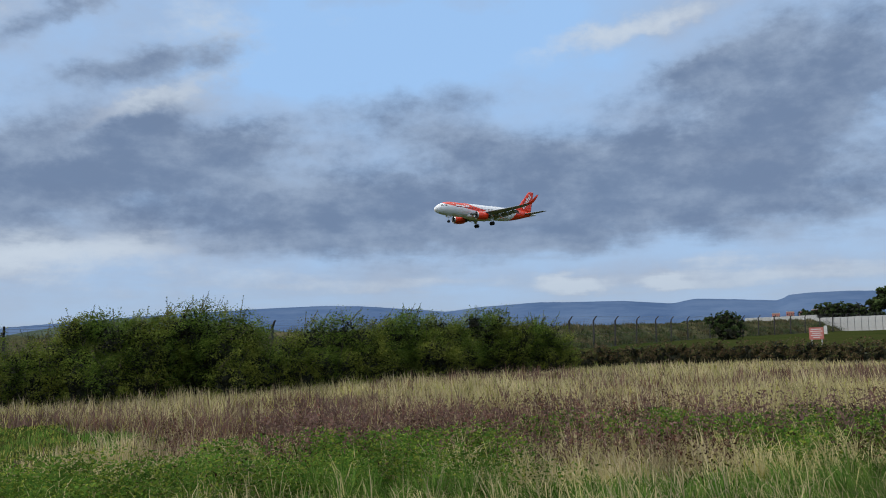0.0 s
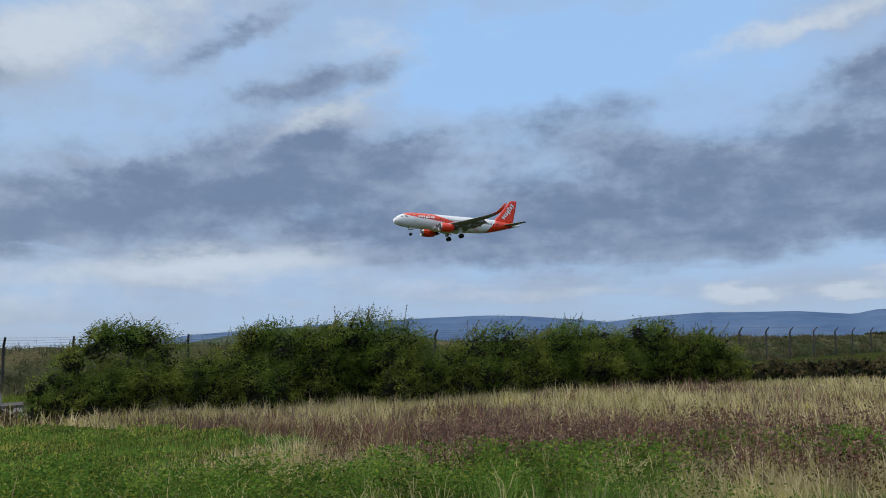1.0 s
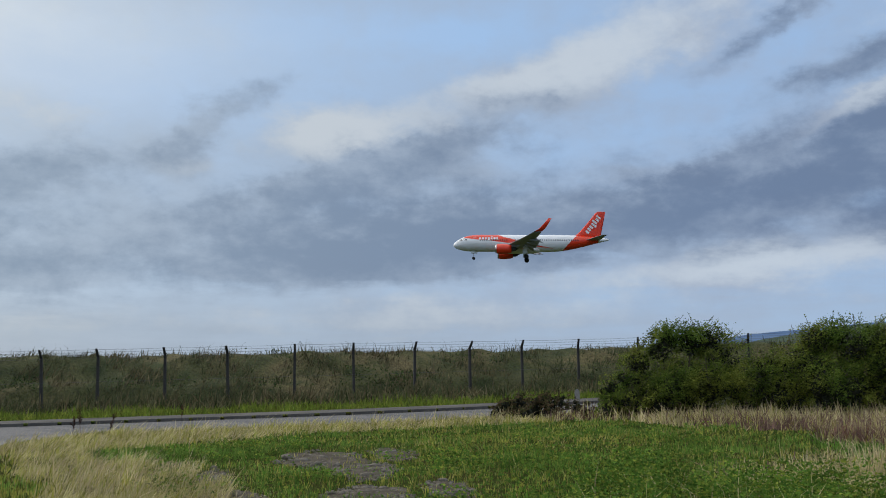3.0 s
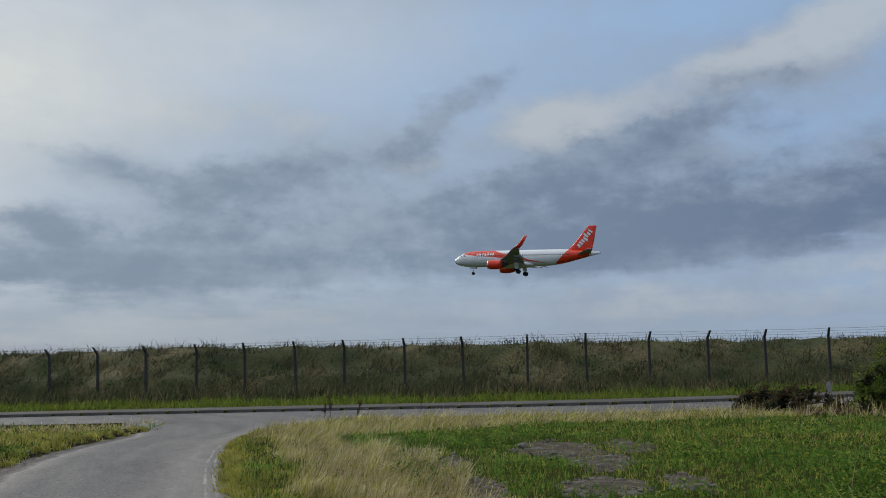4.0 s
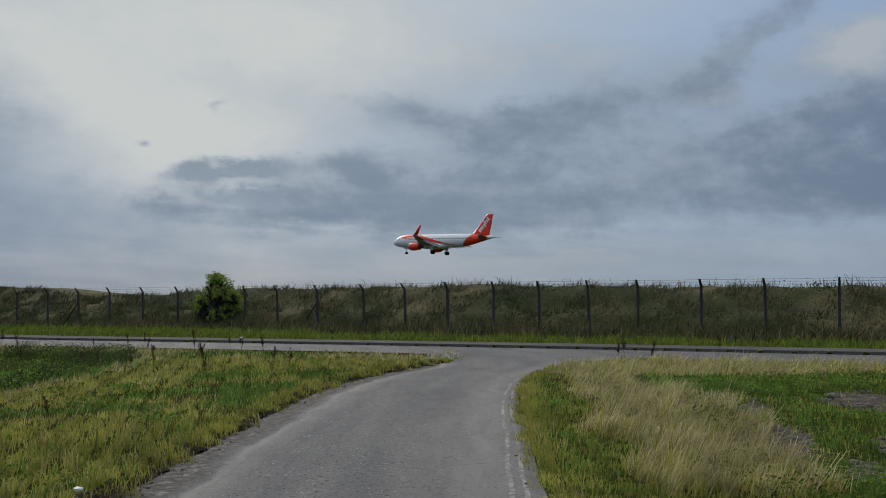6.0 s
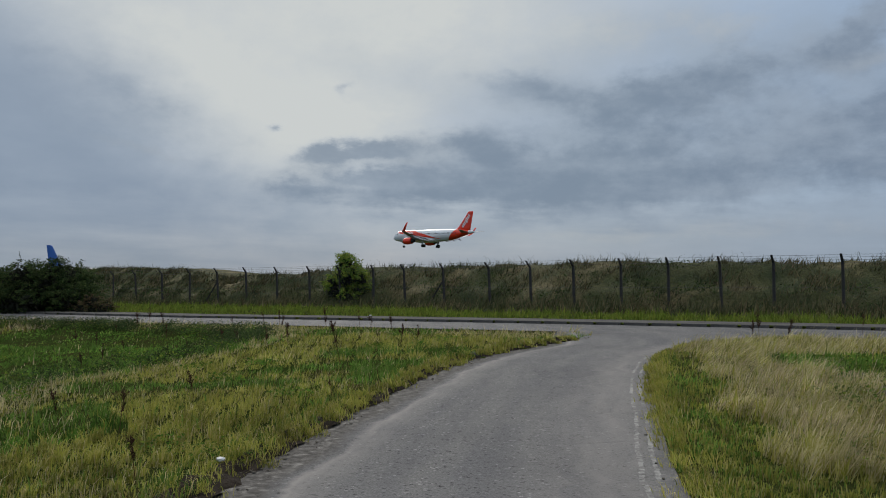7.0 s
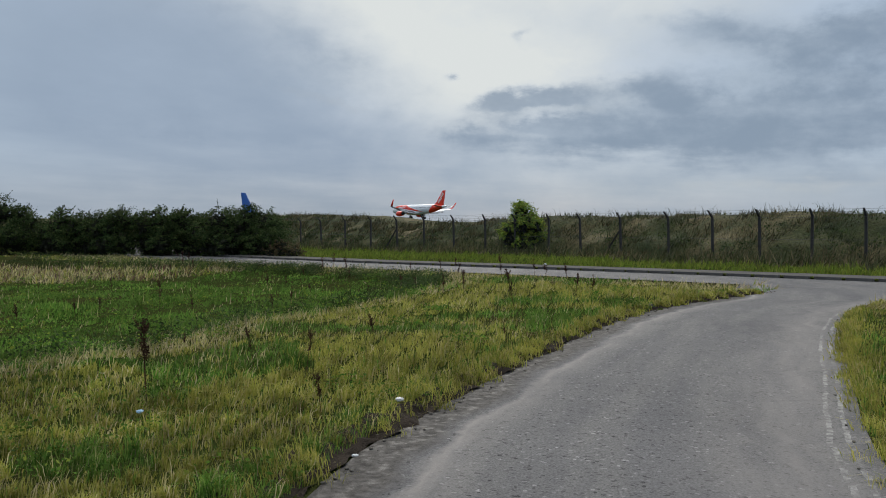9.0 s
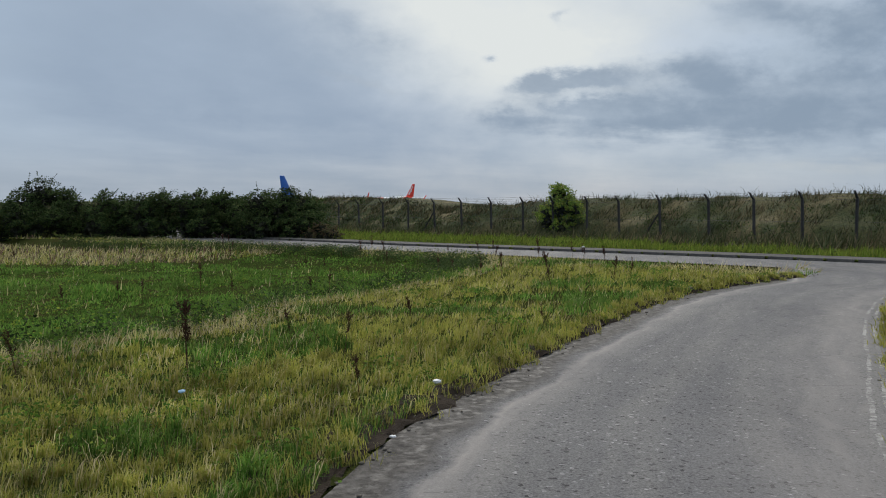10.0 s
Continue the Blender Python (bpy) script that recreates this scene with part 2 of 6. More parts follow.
def asphalt_base(t, lane=None):
    """Weathered asphalt: broad stains, pale tracks and a speckle of stone."""
    big = noise_of(t, 0.35, 5)
    tracks = noise_of(t, 0.9, 4, stretch=(0.22, 1.6, 1.0)) if lane is None else noise_of(t, 1.0, 5, 0.6, lane)
    grit, fine = noise_of(t, 60, 5, 0.7), noise_of(t, 170, 2)
    v = t.nodes.new("ShaderNodeTexVoronoi")
    v.inputs["Scale"].default_value = 40
    t.links.new(t.nodes.new("ShaderNodeTexCoord").outputs["Object"], v.inputs["Vector"])
    base = ramp_of(t, big, [(0.35, (0.090, 0.088, 0.091)), (0.65, (0.126, 0.122, 0.122))])
    base = mix_of(t, ramp_of(t, tracks, [(0.42, 0.0), (0.66, 0.65)]), base, (0.165, 0.158, 0.148))
    base = mix_of(t, 1.0, base, ramp_of(t, grit, [(0.34, 0.58), (0.5, 1.0), (0.66, 1.4)]), "MULTIPLY")
    base = mix_of(t, 1.0, base, ramp_of(t, v.outputs["Color"], [(0.08, 0.30), (0.22, 1.0), (0.84, 1.0), (0.97, 2.3)]), "MULTIPLY")
    return base, math_of(t, "ADD", grit, math_of(t, "MULTIPLY", fine, 0.5))


def asphalt_material():
    m, t, b = nodes_of("asphalt", 0.9, 0.0, 0.10)
    base, rough = asphalt_base(t)
    t.links.new(base, b.inputs["Base Color"])
    t.links.new(ramp_of(t, noise_of(t, 1.7, 5), [(0.3, 0.72), (0.7, 0.95)]), b.inputs["Roughness"])
    bump_of(t, b, rough, 0.5, 0.006)
    return m


def side_road_material():
    """The side road: asphalt with mud along one margin, dust and a worn white line along the other."""
    m, t, b = nodes_of("side_road_asphalt", 0.9, 0.0, 0.14)

    def attr(name):
        n = t.nodes.new("ShaderNodeAttribute")
        n.attribute_name = name
        return n.outputs["Fac"]
    # wheel tracks follow the margins
    place = t.nodes.new("ShaderNodeSeparateXYZ")
    t.links.new(t.nodes.new("ShaderNodeTexCoord").outputs["Object"], place.inputs[0])
    lane = t.nodes.new("ShaderNodeCombineXYZ")
    t.links.new(math_of(t, "MULTIPLY", attr("from_left"), 1.5), lane.inputs[0])
    t.links.new(math_of(t, "MULTIPLY", place.outputs[0], 0.16), lane.inputs[1])
    base, grain = asphalt_base(t, lane.outputs[0])
    wob = math_of(t, "ADD", math_of(t, "MULTIPLY", math_of(t, "SUBTRACT", noise_of(t, 0.9, 4, 0.6), 0.5), 0.5), math_of(t, "MULTIPLY", math_of(t, "SUBTRACT", noise_of(t, 7.0, 4, 0.6), 0.5), 0.12))
    left = math_of(t, "ADD", attr("from_left"), wob)
    right = math_of(t, "ADD", attr("from_right"), wob)
    # blown dust beside the mud and along the outer margin
    dust_l = ramp_of(t, math_of(t, "MULTIPLY", left, 0.5), [(0.25, 0.0), (0.30, 0.9), (0.37, 0.4), (0.52, 0.0)])
    dust_r = ramp_of(t, math_of(t, "MULTIPLY", right, 0.4), [(0.05, 0.15), (0.14, 0.4), (0.26, 0.6), (0.40, 0.3), (0.7, 0.0)])
    streak = t.nodes.new("ShaderNodeCombineXYZ")
    t.links.new(math_of(t, "MULTIPLY", attr("from_left"), 4.0), streak.inputs[0])
    t.links.new(math_of(t, "MULTIPLY", place.outputs[0], 0.35), streak.inputs[1])
    f = math_of(t, "MULTIPLY", math_of(t, "ADD", dust_l, dust_r, True), ramp_of(t, noise_of(t, 1.0, 6, 0.65, streak.outputs[0]), [(0.30, 0.30), (0.62, 1.0)]))
    base = mix_of(t, f, base, (0.262, 0.242, 0.222))
    # two worn white lines
    r0 = math_of(t, "ADD", attr("from_right"), math_of(t, "MULTIPLY", math_of(t, "SUBTRACT", noise_of(t, 4.0, 3), 0.5), 0.07))
    flake = ramp_of(t, math_of(t, "ADD", math_of(t, "MULTIPLY", noise_of(t, 1.2, 4), 0.5), math_of(t, "MULTIPLY", noise_of(t, 14, 4), 0.5)), [(0.46, 0.0), (0.62, 0.7)])
    for lo, hi in ((0.15, 0.20), (0.29, 0.34)):
        on = math_of(t, "MULTIPLY", math_of(t, "GREATER_THAN", r0, lo), math_of(t, "LESS_THAN", r0, hi))
        base = mix_of(t, math_of(t, "MULTIPLY", on, flake), base, (0.42, 0.41, 0.38))
    # wet mud, pressed by tyres
    mud = ramp_of(t, left, [(0.34, 1.0), (0.52, 0.0)])
    base = mix_of(t, math_of(t, "MULTIPLY", mud, 0.9), base, ramp_of(t, noise_of(t, 11, 6), [(0.35, (0.022, 0.019, 0.016)), (0.5, (0.055, 0.049, 0.043)), (0.68, (0.10, 0.092, 0.083))]))
    t.links.new(base, b.inputs["Base Color"])
    wet = math_of(t, "MULTIPLY", mud, ramp_of(t, noise_of(t, 9.0, 6, 0.7), [(0.38, 0.8), (0.52, 0.0)]))
    t.links.new(math_of(t, "ADD", 0.14, math_of(t, "MULTIPLY", wet, 0.04)), b.inputs["Specular IOR Level"])
    t.links.new(math_of(t, "SUBTRACT", 0.9, math_of(t, "MULTIPLY", wet, 0.30)), b.inputs["Roughness"])
    bump_of(t, b, math_of(t, "ADD", grain, math_of(t, "MULTIPLY", math_of(t, "MULTIPLY", mud, noise_of(t, 12, 5)), 3.0)), 0.5, 0.008)
    return m


def ground_material():
    m, t, b = nodes_of("turf", 1.0, 0.0, 0.0)
    big, mid, small = noise_of(t, 0.08, 4), noise_of(t, 0.7, 5), noise_of(t, 25, 3)
    col = ramp_of(t, big, [(0.35, (0.026, 0.044, 0.010)), (0.65, (0.046, 0.052, 0.016))])
    col = mix_of(t, ramp_of(t, mid, [(0.45, 0.0), (0.7, 0.7)]), col, (0.050, 0.042, 0.018))
    col = mix_of(t, 1.0, col, ramp_of(t, small, [(0.3, 0.6), (0.7, 1.3)]), "MULTIPLY")
    t.links.new(col, b.inputs["Base Color"])
    bump_of(t, b, math_of(t, "ADD", small, mid), 0.8, 0.05)
    return m


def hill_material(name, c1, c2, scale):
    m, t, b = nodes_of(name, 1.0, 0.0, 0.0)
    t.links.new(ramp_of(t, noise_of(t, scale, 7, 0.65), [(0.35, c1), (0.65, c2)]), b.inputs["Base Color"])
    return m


ASPHALT, SIDE_ASPHALT, TURF = asphalt_material(), side_road_material(), ground_material()
DUST = worn("pale_grit", (0.09, 0.085, 0.078), (0.18, 0.17, 0.155), 1.5, 40, 0.9)
FOOTWAY = worn("old_footway", (0.07, 0.066, 0.06), (0.125, 0.118, 0.11), 0.6, 50, 0.95, spec=0.03)
KERB = worn("kerb_concrete", (0.05, 0.047, 0.045), (0.12, 0.115, 0.105), 2, 40, 0.9)
CONCRETE = worn("post_concrete", (0.022, 0.021, 0.021), (0.055, 0.052, 0.05), 3, 60, 0.9)
PALE_CONCRETE = worn("pale_concrete", (0.28, 0.29, 0.30), (0.42, 0.42, 0.41), 0.15, 3, 0.9)
WIRE = worn("galvanised_wire", (0.06, 0.06, 0.062), (0.12, 0.12, 0.125), 5, 60, 0.6, 0.5)
STONE = worn("rubble_stone", (0.075, 0.066, 0.054), (0.21, 0.19, 0.16), 9, 50, 0.95, spec=0.06)
SHALE = worn("shale", (0.04, 0.034, 0.026), (0.12, 0.104, 0.08), 3.5, 30, 0.95, bump=0.9, dist=0.03, spec=0.05)
BARK = worn("bark", (0.045, 0.035, 0.025), (0.11, 0.09, 0.065), 4, 50, 0.95)
SOIL = worn("dark_soil", (0.018, 0.014, 0.011), (0.05, 0.038, 0.028), 3, 40, 0.95, bump=0.9, dist=0.03, spec=0.05)
LUSH = foliage("lush_grass", [(.045, .10, .018), (.085, .19, .028), (.115, .235, .036), (.16, .30, .05), (.22, .31, .065)], 0.3, through=0.48, patch_colour=(.080, .135, .028))
OLIVE = foliage("olive_grass", [(.12, .15, .028), (.24, .265, .038), (.32, .325, .055), (.39, .36, .08), (.42, .33, .12), (.21, .28, .034), (.50, .42, .20)], 0.4, through=0.4, patch_colour=(.30, .285, .06))
BLOND = foliage("blond_grass", [(.48, .39, .22), (.58, .47, .29), (.40, .33, .165), (.66, .56, .38), (.33, .32, .115)], 0.4, through=0.4, patch_colour=(.45, .40, .18))
DEAD = foliage("dead_stems", [(.13, .076, .06), (.18, .10, .076), (.10, .068, .06), (.25, .16, .12), (.175, .072, .052)], 0.3, through=0.15, patch_colour=(.155, .10, .088))
WEED = foliage("weed_leaves", [(.055, .125, .02), (.09, .18, .028), (.14, .24, .035), (.06, .105, .02), (.24, .29, .045)], 0.5, through=0.4)
BANKGRASS = foliage("bank_grass", [(.042, .054, .022), (.078, .074, .033), (.14, .117, .058), (.032, .045, .017), (.22, .175, .10), (.10, .073, .04)], 0.3, through=0.12, patch_colour=(.045, .062, .026))
VERGE = foliage("verge_grass", [(.11, .165, .024), (.15, .20, .03), (.19, .21, .04), (.075, .12, .018)], 0.5, through=0.4)
# the wide spread puts lit and shaded sprays into the hawthorn's leaf colour
HAW = foliage("hawthorn_leaves", [(.050, .090, .016), (.068, .112, .018), (.085, .132, .022), (.11, .15, .027)], 0.6, through=0.3, patch_colour=(.16, .165, .03), spread=(0.2, 1.95))
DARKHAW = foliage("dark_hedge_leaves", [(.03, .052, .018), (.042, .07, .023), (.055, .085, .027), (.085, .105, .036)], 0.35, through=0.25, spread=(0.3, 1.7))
BRAMBLE = foliage("bramble", [(.06, .052, .028), (.10, .075, .04), (.14, .095, .052), (.075, .09, .03), (.13, .07, .048), (.055, .075, .022)], 0.6, through=0.15)
SAPLING = foliage("sapling_leaves", [(.12, .21, .034), (.17, .27, .048), (.23, .31, .057), (.27, .28, .05)], 0.8)
TREELEAF = foliage("tree_leaves", [(.045, .07, .027), (.06, .09, .032), (.085, .115, .04)], 0.2)
# near-black twig colour that carries the shade within the bushes
INNER_SHADE = worn("inner_twigs_shade", (.010, .013, .007), (.024, .026, .014), 3, 30, .95)


def bank_material():
    m, t, b = nodes_of("bank_turf", 0.95, 0.0, 0.1)
    big, mid, small = noise_of(t, 0.22, 5), noise_of(t, 0.9, 6), noise_of(t, 7, 4)
    col = ramp_of(t, big, [(0.34, (.026, .037, .014)), (0.5, (.066, .068, .028)), (0.66, (.13, .107, .054))])
    col = mix_of(t, ramp_of(t, mid, [(0.5, 0.0), (0.7, 0.85)]), col, (.038, .052, .02))
    col = mix_of(t, 1.0, col, ramp_of(t, small, [(0.3, 0.55), (0.7, 1.5)]), "MULTIPLY")
    t.links.new(col, b.inputs["Base Color"])
    bump_of(t, b, math_of(t, "ADD", small, mid), 1.0, 0.15)
    return m


BANKTURF = bank_material()
DOCK = foliage("dock_seed", [(.035, .018, .012), (.06, .028, .018), (.08, .04, .025)], 1.0, through=0.0)
# the moor's blue is distance haze put into its base colour
HILL = hill_material("hazed_moor", (0.065, 0.11, 0.205), (0.10, 0.15, 0.245), 0.004)
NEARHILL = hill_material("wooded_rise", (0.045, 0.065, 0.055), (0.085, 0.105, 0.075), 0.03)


def faint_material():
    """The ghost of an old line and blown dust."""
    m, t, b = nodes_of("faint_line", 0.9)
    f = math_of(t, "ADD", math_of(t, "MULTIPLY", noise_of(t, 1.3, 5), 0.65), math_of(t, "MULTIPLY", noise_of(t, 18, 4), 0.35))
    t.links.new(ramp_of(t, f, [(0.46, (0.125, 0.123, 0.12)), (0.62, (0.21, 0.20, 0.185))]), b.inputs["Base Color"])
    return m


FAINT = faint_material()


# ---- mesh helpers ----
def link_mesh(name, me, mats, parent=None, label=""):
    for m in mats if isinstance(mats, (list, tuple)) else [mats]:
        me.materials.append(m)
    ob = new(name, me)
    ob.parent = parent
    return tagged(ob, label)


def part(name, bm, mats, parent=None, label="", smooth=False):
    me = bpy.data.meshes.new(name)
    if smooth:
        for f in bm.faces:
            f.smooth = True
    bm.to_mesh(me)
    bm.free()
    return link_mesh(name, me, mats, parent, label)


def raw_mesh(name, verts, tris):
    """A mesh of many loose triangles, quickly."""
    me = bpy.data.meshes.new(name)
    verts, tris = np.asarray(verts, np.float32), np.asarray(tris, np.int32)
    me.vertices.add(len(verts))
    me.vertices.foreach_set("co", verts.ravel())
    me.loops.add(tris.size)
    me.loops.foreach_set("vertex_index", tris.ravel())
    me.polygons.add(len(tris))
    me.polygons.foreach_set("loop_start", np.arange(0, tris.size, 3, dtype=np.int32))
    me.update(calc_edges=True)
    return me


def add_box(bm, x0, x1, y0, y1, z0, z1, bevel=0.0):
    m = Matrix.Translation(((x0 + x1) / 2, (y0 + y1) / 2, (z0 + z1) / 2)) @ Matrix.Diagonal((x1 - x0, y1 - y0, z1 - z0, 1))
    vs = bmesh.ops.create_cube(bm, size=1, matrix=m)["verts"]
    if bevel:
        es = {e for v in vs for e in v.link_edges}
        bmesh.ops.bevel(bm, geom=list(es), offset=bevel, segments=1, affect="EDGES")


def add_tube(bm, p, q, r0, r1, n=8, caps=True):
    d = Vector(q) - Vector(p)
    m = Matrix.Translation((Vector(p) + Vector(q)) / 2) @ d.to_track_quat("Z", "Y").to_matrix().to_4x4()
    return bmesh.ops.create_cone(bm, cap_ends=caps, segments=n, radius1=r0, radius2=r1, depth=d.length, matrix=m)["verts"]


def polyline(pts, step):
    """Points every step metres along a smooth line through pts."""
    p = np.array(pts, float)
    ext = np.vstack([2 * p[0] - p[1], p, 2 * p[-1] - p[-2]])
    out = []
    for i in range(1, len(ext) - 2):
        a, b, c, d = ext[i - 1:i + 3]
        n = max(1, int(np.linalg.norm(c - b) / step))
        for u in np.arange(n) / n:
            out.append(0.5 * (2 * b + (c - a) * u + (2 * a - 5 * b + 4 * c - d) * u ** 2 + (3 * b - a - 3 * c + d) * u ** 3))
    out.append(p[-1])
    return np.array(out)


def offset(line, d):
    """The line shifted d metres to the left of its way."""
    t = np.gradient(line, axis=0)
    t /= np.linalg.norm(t, axis=1)[:, None]
    return line + d * np.stack([-t[:, 1], t[:, 0]], 1)


def strip(name, left, right, z0, z1, mats, n=1, jitter=0.0, parent=None, ragged=0.0):
    """A band between two lines of equal length; ragged edges wander by that much."""
    bm = bmesh.new()
    if ragged:
        w = np.array([[noise.noise(Vector((p[0] * f, p[1] * f, k))) for k, f in ((0, 1.7), (3, 5.0), (7, 1.3), (9, 6.0))] for p in left])
        side = right - left
        side = side / np.linalg.norm(side, axis=1)[:, None]
        left, right = left + side * (w[:, :1] + .7 * w[:, 1:2]) * ragged, right + side * (w[:, 2:3] + .7 * w[:, 3:]) * ragged
    rows = []
    for a, b in zip(left, right):
        rows.append([bm.verts.new((*(a + (b - a) * k / n), z0 + (z1 - z0) * k / n + random.uniform(-jitter, jitter))) for k in range(n + 1)])
    for r, s in zip(rows, rows[1:]):
        for k in range(n):
            bm.faces.new((r[k], r[k + 1], s[k + 1], s[k]))
    bmesh.ops.recalc_face_normals(bm, faces=bm.faces)
    for f in bm.faces:
        if f.normal.z < 0:
            f.normal_flip()
    return part(name, bm, mats, parent)


def inside(poly, x, y):
    poly = np.asarray(poly)
    r = np.zeros(len(x), bool)
    for (x0, y0), (x1, y1) in zip(poly, np.roll(poly, -1, 0)):
        c = ((y0 > y) != (y1 > y)) & (x < (x1 - x0) * (y - y0) / (y1 - y0 + 1e-12) + x0)
        r ^= c
    return r


def near_line(line, x, y):
    """Distance of each point to a polyline."""
    best = np.full(len(x), 1e9)
    for (x0, y0), (x1, y1) in zip(line, line[1:]):
        dx, dy = x1 - x0, y1 - y0
        u = np.clip(((x - x0) * dx + (y - y0) * dy) / (dx * dx + dy * dy + 1e-9), 0, 1)
        best = np.minimum(best, np.hypot(x - x0 - u * dx, y - y0 - u * dy))
    return best


def at(az, d):
    return -d * math.sin(radians(az)), d * math.cos(radians(az))


# ---- the plan ----
LEFT_EDGE = polyline([(9, -2.2), (1.5, -1.9), (-2, -1.7), (-5, -1.5), (-6.5, -1.4), (-8, -1.1), (-11.2, -.35), (-14, .4), (-18, 1.6), (-21.3, 3.2), (-24.6, 5.3), (-25.8, 6.0)], 0.6)
RIGHT_EDGE = polyline([(9, -.2), (1.5, .9), (-2, 1.4), (-6.4, 2.3), (-8, 2.65), (-10.7, 3.4), (-15, 4.6), (-19.1, 6.1), (-21.7, 7.7), (-23.5, 9.7), (-24.9, 12.0)], 0.6)
KERB_LINE = offset(polyline([(-150, -62), (-100, -43), (-63, -24), (-49.5, -10.5), (-43.2, -.8), (-38, 7.3), (-33, 14.4), (-28.2, 21), (-25.8, 25.5), (-23.5, 32), (-20, 46)], 1.0), -3.3)
ROAD_NEAR = offset(KERB_LINE, -4.7)
FENCE_LINE = polyline([(160, 250), (63, 147), (35, 120), (14, 85), (-10.7, 56), (-22, 48.5), (-31.5, 42), (-36.6, 31.5), (-41.6, 25), (-47, 18.5), (-52.5, 11.5), (-60, 6), (-66, 0), (-71, -7), (-77, -15), (-84, -21.5), (-97, -30.7), (-115, -43), (-150, -75), (-190, -150)], 2.0)
TIP = [(-26.8, 6.35), (-28.2, 6.35), (-30.0, 5.6), (-31.8, 3.9), (-34.3, .4)]
TRIANGLE = [tuple(p) for p in LEFT_EDGE] + TIP + [(-36.6, -5.1), (-42.8, -14.6), (-58, -36), (-30, -60), (6, -40)]
SIDE_ROAD = [tuple(p) for p in LEFT_EDGE] + [(-27.2, 6.6), (-30, 6.2), (-32.5, 5), (-27, 11), (-25.2, 12.5)] + [tuple(p) for p in RIGHT_EDGE[::-1]]
DITCH = polyline([(4, -14), (-4, -8.5), (-8.6, -6.2), (-11, -5.5), (-15.4, -5.3), (-23.2, -3.9), (-29, -3.6), (-36, -9), (-48, -30)], 1.0)
LOW_FIELD = [tuple(p) for p in DITCH] + [(-60, -60), (0, -60)]
MEADOW = [(-17, 21.5), (-12, 20.2), (-7, 18.3), (-5.2, 13), (-3.2, 10.6), (0, 10.2), (4, 9.9), (9, 9.2), (30, 16), (34, 38), (16, 35), (5, 40), (-2, 34), (-8, 28), (-13, 26), (-17, 24)]
GRAVEL = [(-13.2, 10.2, 1.5, .75), (-12.9, 11.6, 1.1, .4), (-11.3, 9.6, 1.2, .55), (-9.2, 7.8, .9, .55), (-14.2, 7.7, .9, .25), (-12.3, 7.4, 1.2, .28), (-9.9, 6.4, 1.1, .3), (-7.8, 6.0, .8, .25), (-8.7, 8.8, .8, .3)]


def height(x, y):
    """The ground's height: soft swells, a lower field beyond the ditch bank, a shallow verge at the roads."""
    x, y = np.asarray(x, float), np.asarray(y, float)
    d = np.hypot(x, y)
    z = 0.07 * np.sin(x * 0.31 + 1.3) * np.sin(y * 0.27 + 0.4) + 0.035 * np.sin(x * 0.9) * np.cos(y * 0.8 + 1)
    low = inside(LOW_FIELD, x.ravel(), y.ravel()).reshape(x.shape)
    nd = near_line(DITCH[::2], x.ravel(), y.ravel()).reshape(x.shape)
    z = z - np.where(low, 0.52 * np.clip(nd / 0.5, 0, 1), 0.0)
    road = inside(SIDE_ROAD, x.ravel(), y.ravel()).reshape(x.shape)
    edge = np.minimum(near_line(LEFT_EDGE[::2], x.ravel(), y.ravel()), near_line(RIGHT_EDGE[::2], x.ravel(), y.ravel())).reshape(x.shape)
    soft = np.where(road, 0.0, np.clip(edge / 1.5, 0, 1))
    main = np.clip((near_line((KERB_LINE + ROAD_NEAR)[::2] / 2, x.ravel(), y.ravel()).reshape(x.shape) - 4.5) / 4, 0, 1)
    rise = np.where(road, -0.03, 0.10 * np.clip(edge / 0.35, 0, 1) * np.exp(-edge / 4))
    return (z * soft + rise) * main * np.clip((160 - d) / 60, 0, 1) - 0.03 * (1 - main)


def build_ground():
    rs = np.concatenate([np.array([0.0]), np.geomspace(.25, 60, 125), np.geomspace(66, 4200, 22)])
    na = 288
    a = np.linspace(0, 2 * np.pi, na, endpoint=False)
    X, Y = np.outer(rs[1:], -np.sin(a)), np.outer(rs[1:], np.cos(a))
    Z = height(X, Y)
    v = np.concatenate([[[0, 0, -.03]], np.stack([X.ravel(), Y.ravel(), Z.ravel()], 1)])
    tris = []
    i = np.arange(na)
    j = (i + 1) % na
    tris.append(np.stack([np.zeros(na, int), i + 1, j + 1], 1))
    for k in range(len(rs) - 2):
        o, p = 1 + k * na, 1 + (k + 1) * na
        tris.append(np.stack([o + i, p + i, p + j], 1))
        tris.append(np.stack([o + i, p + j, o + j], 1))
    me = raw_mesh("ground", v, np.concatenate(tris))
    me.polygons.foreach_set("use_smooth", np.ones(len(me.polygons), bool))
    tagged(link_mesh("ground", me, TURF), "rough grass field with worn soil patches", "ground", kind="structure")


LE_F, RE_F = polyline([tuple(p) for p in LEFT_EDGE[::3]], .2), polyline([tuple(p) for p in RIGHT_EDGE[::3]], .2)


